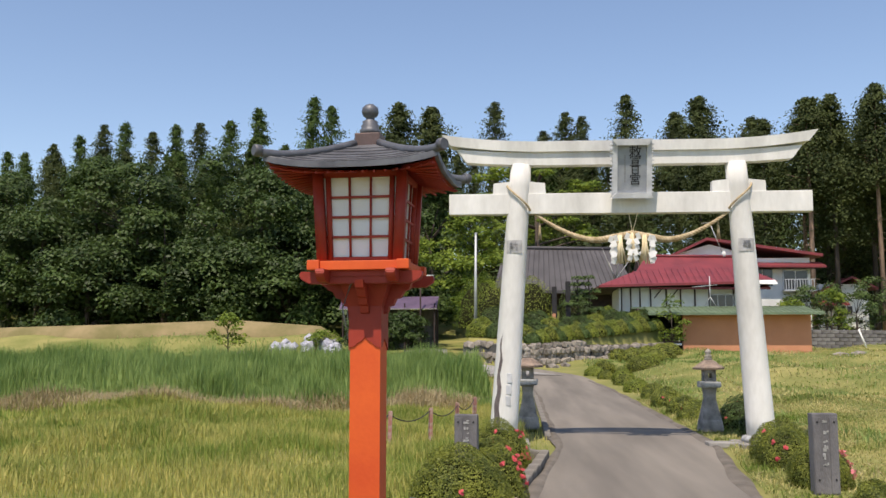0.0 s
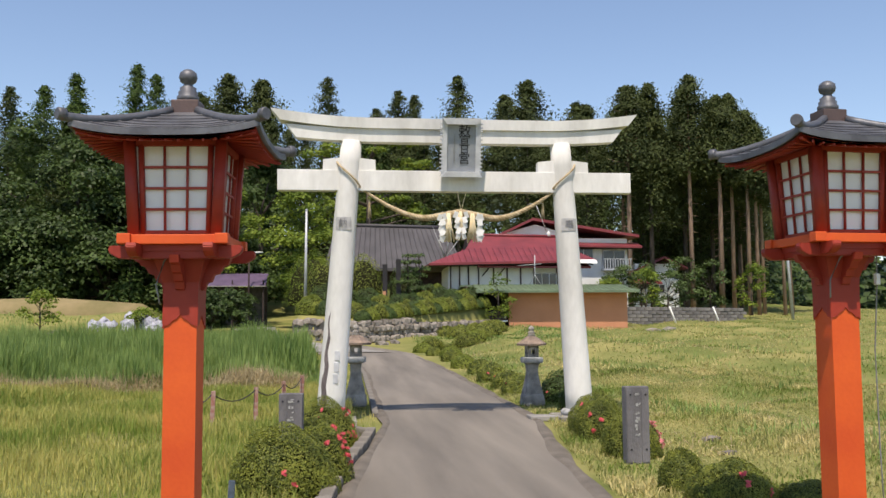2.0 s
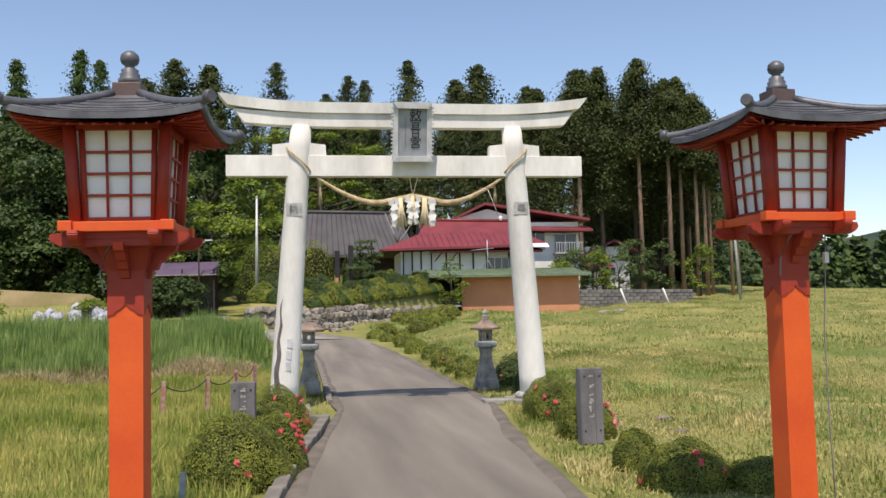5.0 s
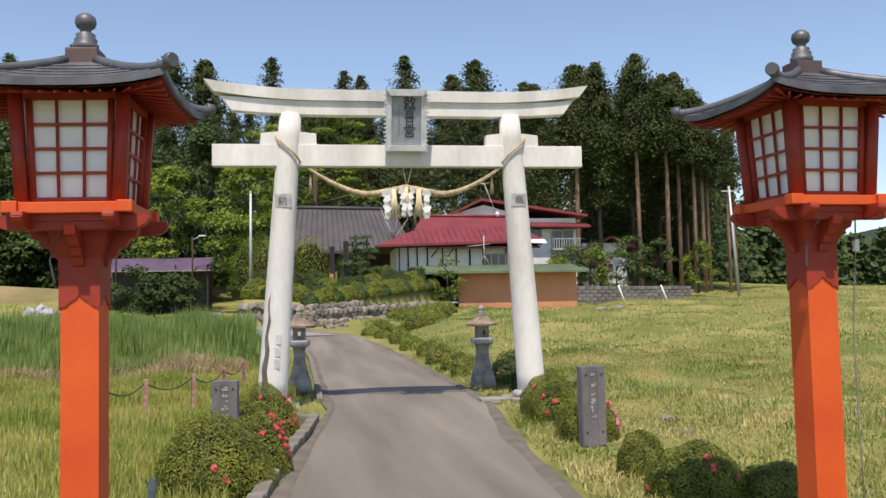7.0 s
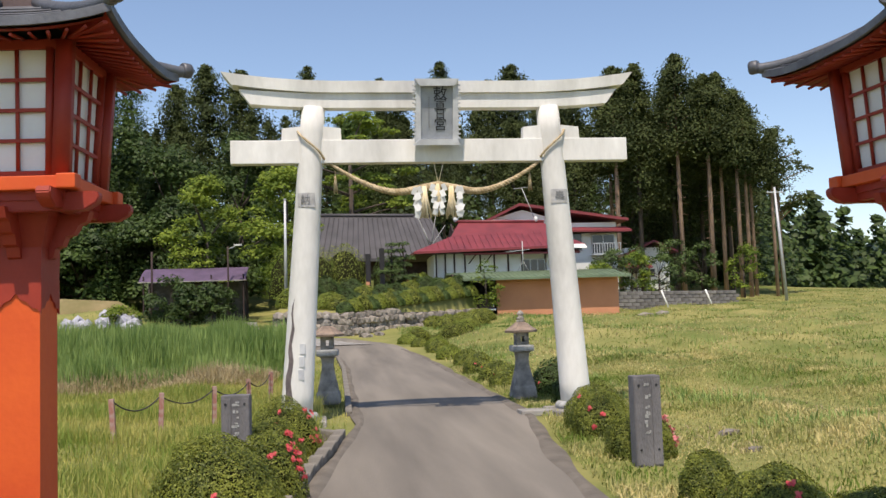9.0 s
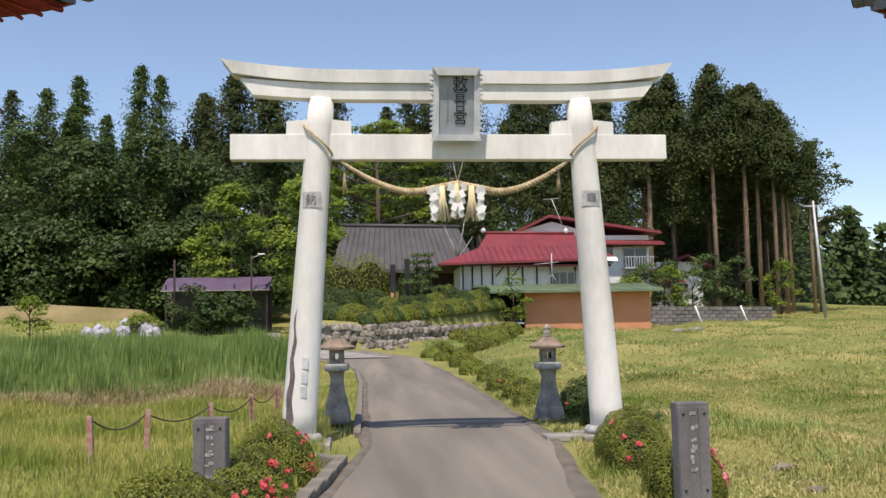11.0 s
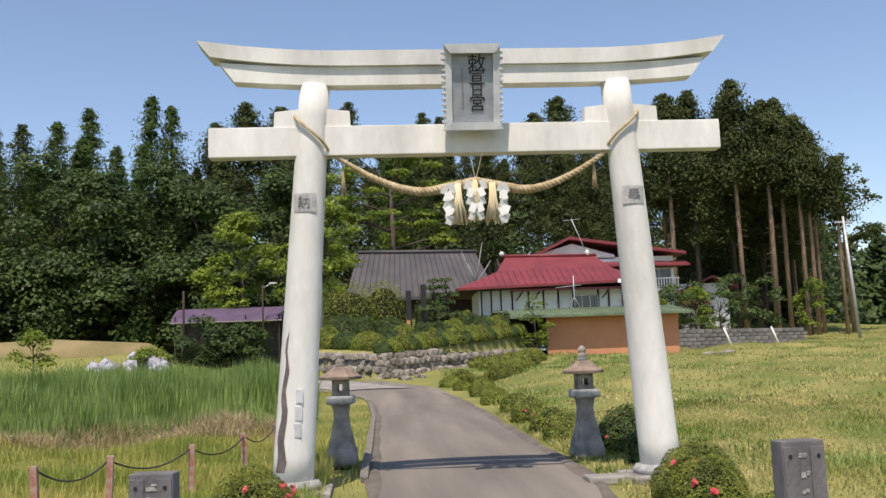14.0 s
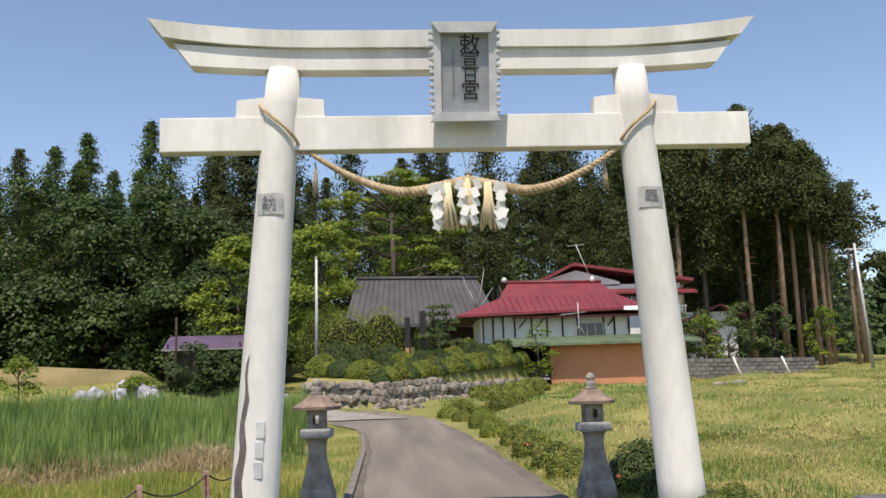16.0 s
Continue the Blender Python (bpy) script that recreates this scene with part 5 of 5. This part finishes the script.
for x, y in ((2.33, 42.5), (3.09, 43.0)):
    pads = [(0.7 * math.sin(2.1 * i) * (1 - i / 9), 0.4 * math.cos(1.7 * i), 0.7 + 0.42 * i, 0.75 - 0.05 * i) for i in range(7)]
    clump_tree("cloud_pine", pose(x, y, terrace_z(x, y)), "garden pine clipped into flat layered pads", "tree", 3.2, pads, "pine", 0.14, 900, seed=int(x * 10), flat=0.45, r0=0.1)
SHRUBS = ((-3.7, 38.38, 1.0, 1.0, "yellow"), (-2.63, 37.66, 0.9, 0.8, "pine"), (-1.56, 36.94, 1.0, 0.8, "yellow"), (-0.59, 36.4, 0.8, 0.6, "pine"), (0.28, 37.12, 0.9, 0.6, "pine"), (1.33, 37.93, 0.9, 0.6, "yellow"), (2.29, 38.74, 0.9, 0.6, "pine"), (3.24, 39.64, 0.9, 0.65, "yellow"), (4.28, 40.6, 0.9, 0.7, "yellow"), (5.13, 41.6, 1.0, 0.9, "pine"),
          (-2.55, 43.0, 1.9, 3.0, "yellow"), (-0.64, 43.8, 1.8, 3.1, "yellow"), (-3.89, 45.0, 1.9, 3.2, "bright"), (5.87, 42.6, 0.9, 1.0, "yellow"), (4.36, 41.8, 0.9, 1.2, "pine"), (6.54, 42.9, 0.8, 1.1, "pine"), (0.45, 39.46, 1.0, 0.9, "yellow"), (1.79, 40.3, 0.9, 0.9, "pine"), (3.31, 41.2, 0.9, 1.0, "yellow"), (-2.93, 39.46, 1.2, 1.5, "pine"), (-0.24, 41.0, 1.1, 1.2, "pine"), (-1.87, 40.4, 1.2, 1.4, "pine"), (4.24, 43.0, 0.8, 1.3, "yellow"), (5.18, 44.0, 1.0, 0.9, "pine"), (5.93, 44.2, 0.9, 0.8, "pine"), (2.39, 45.4, 1.3, 2.3, "pine"))
for i, (x, y, w, h, lf) in enumerate(SHRUBS):
    bush(x, y, w, w * 0.9, h, "rounded clipped garden shrub above the stone wall", n=3800, size=0.095, leaf=lf, seed=i, name="garden_shrub", group="garden shrubs", z=terrace_z(x, y))
for i in range(17):
    x = -0.8 + 0.5 * i
    y = float(np.interp(x, [-1.0, 7.5], [34.4, 42.6]))
    bush(x, y, 0.52, 0.45, 0.5 + 0.12 * (i % 3), "low clipped shrub edging the top of the garden wall", n=2200, size=0.08, leaf=("pine", "yellow", "azalea")[i % 3], seed=60 + i, name="garden_shrub", group="garden shrubs", z=terrace_z(x, y))
    x, y = x - 0.3, y + 1.5 + 0.5 * (i % 2)
    bush(x, y, 0.65, 0.6, 0.75 + 0.25 * (i % 2), "rounded clipped garden shrub above the stone wall", n=2600, size=0.085, leaf=("azalea", "pine", "pine")[i % 3], seed=90 + i, name="garden_shrub", group="garden shrubs", z=terrace_z(x, y))
for i, (x, y, w) in enumerate(((6.21, 40.3, 0.9), (7.15, 41.2, 0.9), (5.27, 39.28, 0.8), (4.33, 38.2, 0.75), (7.57, 40.0, 0.8), (5.83, 36.4, 1.0), (4.69, 35.05, 0.8), (6.75, 38.2, 1.0), (5.51, 33.25, 0.7))):
    bush(x, y, w, w, w * 0.8, "round green bush below the garden wall", n=3200, size=0.085, leaf="azalea", seed=i, name="garden_shrub", group="garden shrubs")


# ---- stone walls ----
def rough_stone(seed, sx, sy, sz):
    r = np.random.default_rng(seed)
    bm = bmesh.new()
    bmesh.ops.create_icosphere(bm, subdivisions=1, radius=0.62)
    for v in bm.verts:
        v.co = Vector((max(-0.5, min(0.5, v.co.x)) * sx, max(-0.5, min(0.5, v.co.y)) * sy, max(-0.5, min(0.5, v.co.z)) * sz)) * r.uniform(0.88, 1.06)
    return as_mesh("stone", bm, M["wall_stone"])


STONES = [rough_stone(i, 0.62, 0.4, 0.46) for i in range(6)]
garden_wall = thing("garden_wall", pose(0, 0, 0), "rough field-stone retaining wall below the garden", "wall", kind="structure")
rr = np.random.default_rng(8)
for (xa, ya), (xb, yb) in (((-4.65, 37.0), (-1.0, 33.7)), ((-1.0, 33.7), (7.5, 41.9))):
    ln = math.hypot(xb - xa, yb - ya)
    ang = math.degrees(math.atan2(yb - ya, xb - xa))
    mid = ((xa + xb) / 2, (ya + yb) / 2)
    part("backing", box(ln, 0.3, 2.6, (0, 0, 0)), M["joint_recess"], garden_wall, "", pose(mid[0], mid[1] + 0.20, -0.52, 0, 0, ang))
    n = int(ln / 0.42)
    for i in range(n):
        u = (i + 0.5) / n
        x, y = xa + (xb - xa) * u, ya + (yb - ya) * u
        z0 = float(np.interp(y - 0.6, PY, PZ))
        for j in range(6):
            z = z0 - 0.1 + 0.29 * j
            if z > 2.13 + 0.05 * math.sin(9 * u):
                break
            part("stone", STONES[int(rr.integers(6))], None, garden_wall, "", pose(x + rr.normal(0, 0.06) + 0.2 * (j % 2), y + 0.04 * j - 0.02 + rr.normal(0, 0.03), z + rr.normal(0, 0.03), 0, rr.uniform(-25, 25), ang + rr.normal(0, 9)))
block_wall = thing("block_wall", pose(0, 0, 0), "long grey block retaining wall at the field's edge", "wall", kind="structure")
BLOCK = as_mesh("block", box(0.86, 0.34, 0.26, (0, 0, 0), 0.03, segments=1), M["block"])
(xa, ya), (xb, yb) = (17.1, 49.3), (31.9, 58.2)
ang = math.degrees(math.atan2(yb - ya, xb - xa))
ln = math.hypot(xb - xa, yb - ya)
part("backing", slab([(xa, ya + 0.1, 3.2), (xb, yb + 0.1, 3.2), (xb - 1, yb + 4, 3.2), (xa - 1, ya + 4, 3.2)], 2.6), M["joint_recess"], block_wall)
for i in range(int(ln / 0.9)):
    for j in range(7):
        u = (i + 0.5 + 0.5 * (j % 2)) * 0.9 / ln
        if u > 1:
            continue
        x, y = xa + (xb - xa) * u, ya + (yb - ya) * u
        part("block", BLOCK, None, block_wall, "", pose(x, y - 0.05 + rr.normal(0, 0.015), 1.26 + 0.275 * j, 0, 0, ang + rr.normal(0, 0.6)))

# ---- earth bank, rubble ----
tagged(new("earth_bank", as_mesh("earth_bank", tube([(-70, 49, 1.4), (-45, 50, 1.7), (-30, 49.5, 2.0), (-22, 50.5, 2.15), (-16, 50.5, 2.0), (-12.9, 51, 1.1)], [1.7, 1.7, 1.75, 1.9, 1.6, 0.6], 14), M["bank"])), "long bank of dry brown earth", "bank", kind="structure")
r = np.random.default_rng(77)
for i in range(26):
    x, y = r.uniform(-18, -12.8), r.uniform(43.5, 46)
    p = tagged(new("rock", rough_stone(500 + i % 5, 0.9, 0.7, 0.6)), "pale loose rock heaped beside the field", "rock", "heap of loose rocks")
    p.data.materials[0] = M["rubble"]
    p.matrix_basis = pose(x, y, ground_z(x, y) + 0.15 + r.uniform(0, 0.4), r.uniform(0, 60), r.uniform(0, 60), r.uniform(0, 360)) 
for x, y, s in ((3.42, -3.65, 0.15), (3.11, -5.02, 0.12), (17.0, 38.2, 0.6), (18.41, 39.1, 0.5), (0.22, 33.34, 0.4), (0.99, 34.06, 0.35), (-18.72, 40.0, 0.9)):
    p = tagged(new("rock", rough_stone(int(s * 90), 2.0 * s, 1.4 * s, 0.9 * s)), "weathered grey rock lying in the grass", "rock")
    p.matrix_basis = pose(x, y, ground_z(x, y) + 0.1 * s, 0, 5, x * 50)
tagged(new("far_hills", as_mesh("far_hills", tube([(40, 330, -24), (110, 300, -18), (190, 330, -11), (300, 360, -5), (450, 380, 2)], [12, 26, 32, 46, 60], 24), M["far_hill"])), "distant wooded hills beyond the fields", "backdrop", kind="structure")
# far line of trees across the fields
fr = np.random.default_rng(6)
cs = []
for i in range(110):
    x, y = fr.uniform(46, 130), fr.uniform(118, 150)
    k = 420
    u = fr.random((k, 1))
    h = float(np.interp(x, [45, 70, 95, 130], [24, 20, 13, 9])) * fr.uniform(0.75, 1.1)
    cs.append(np.array([x, y, 0.2]) + np.concatenate([fr.normal(0, 2.2, (k, 2)) * (1.15 - u), u * h], 1))
c = np.concatenate(cs)
tagged(new("far_trees", quads("far_trees", leaves(c, np.tile([0, -0.6, 0.8], (len(c), 1)), 1.5, 0.9, fr), M["broad"])), "far belt of woodland across the fields", "trees", kind="stuff")
# undergrowth closing the wood's floor
cs = []
for i in range(230):
    x, y = fr.uniform(-75, 50), fr.uniform(78, 92)
    k = 170
    cs.append(np.array([x, y, ground_z(x, y)]) + np.abs(fr.normal(0, 1, (k, 3))) * np.array([2.6, 1.5, 4.5]))
c = np.concatenate(cs)
tagged(new("undergrowth", quads("undergrowth", leaves(c, np.tile([0, -0.6, 0.8], (len(c), 1)), 0.7, 0.45, fr), M["broad"])), "dark undergrowth along the floor of the wood", "undergrowth", kind="stuff")

# ---- grass ----
g = np.random.default_rng(14)


def off_road(x, y, gap):
    return np.abs(x - np.interp(y, CY, CX)) > half_w(y) + gap + 0.9 * np.clip((y - 21) / 7, 0, 1)


def field(name, n, x0, x1, y0, y1, h0, h1, w, lean, material, label, keep=None, near=1.0):
    y = y0 + (y1 - y0) * g.random(n) ** near
    x = g.uniform(x0, x1, n)
    ok = off_road(x, y, 0.12)
    if keep is not None:
        ok &= keep(x, y)
    x, y = x[ok], y[ok]
    patch = (0.3 + 0.7 * np.clip((y - y0) / 4, 0, 1) if "reed" in name else 1.0) * 0.75 + 0.4 * np.sin(1.1 * x + 0.7 * y) * np.sin(0.6 * x - 0.9 * y + 1)
    h = g.uniform(h0, h1, len(x)) * patch
    q = blades(x, y, land(x, y) - 0.02, h, w, lean, g)
    return tagged(new(name, quads(name, q, M[material])), label, "grass", kind="stuff")


west = lambda x, y: x < np.interp(y, CY, CX) - half_w(y) - 0.35
east = lambda x, y: x > np.interp(y, CY, CX) + half_w(y)
field("meadow_grass", 150000, -13, -2, -15, 9, 0.18, 0.42, 0.006, 0.6, "grass", "tall pale green meadow grass with dry stalks", west)
field("far_meadow", 40000, -30, -8, -6, 12, 0.25, 0.5, 0.012, 0.6, "grass", "tall pale green meadow grass further off", west)
field("reed_bed", 120000, -30, -2, 9.5, 32, 0.8, 1.55, 0.016, 0.35, "reed", "dense bed of tall green reeds", lambda x, y: west(x, y) & (x < -2.6 - 0.06 * (y - 9)) & (y > 9.5 + 1.0 * np.sin(0.9 * x) + 0.7 * np.sin(2.3 * x)))
field("dry_straw", 38000, -26, -3.2, 8.0, 11.2, 0.2, 0.7, 0.008, 1.3, "dry", "strip of bent dry straw along the reeds", west)
field("verge_grass_left", 14000, -3.8, -0.8, -15, 26, 0.05, 0.22, 0.006, 0.8, "grass", "short verge grass along the lane", lambda x, y: x > np.interp(y, CY, CX) - HALF - 1.4)
field("mown_field_near", 190000, 0, 12, -14, 13, 0.04, 0.18, 0.008, 1.3, "turf", "rough mown field with dry clippings", east)
field("mown_field", 90000, 2, 60, 10, 75, 0.06, 0.25, 0.022, 1.2, "turf", "rough mown field rising to the houses", east, 1.3)
field("hay_wisps", 42000, 2.5, 30, -8, 45, 0.08, 0.25, 0.008, 2.2, "dry", "pale wisps of cut dry grass", lambda x, y: east(x, y) & (np.sin(1.3 * x + 0.5 * y) * np.sin(0.8 * y - 0.6 * x) > 0.3), 1.3)
field("weed_tufts", 50000, 2.5, 24, -9, 40, 0.12, 0.38, 0.010, 1.0, "reed", "green tufts of weeds in the mown field", lambda x, y: east(x, y) & (np.sin(0.9 * x - 1.1 * y) * np.sin(1.2 * y + 0.7 * x + 2) > 0.4), 1.3)
field("yard_grass", 30000, -30, 12, 30, 48, 0.1, 0.35, 0.02, 0.9, "reed", "rough grass below the houses", lambda x, y: (x < -8.5) | (x > 2) & (y < np.interp(x, [-0.6, 8.2], [33.4, 41.5])))
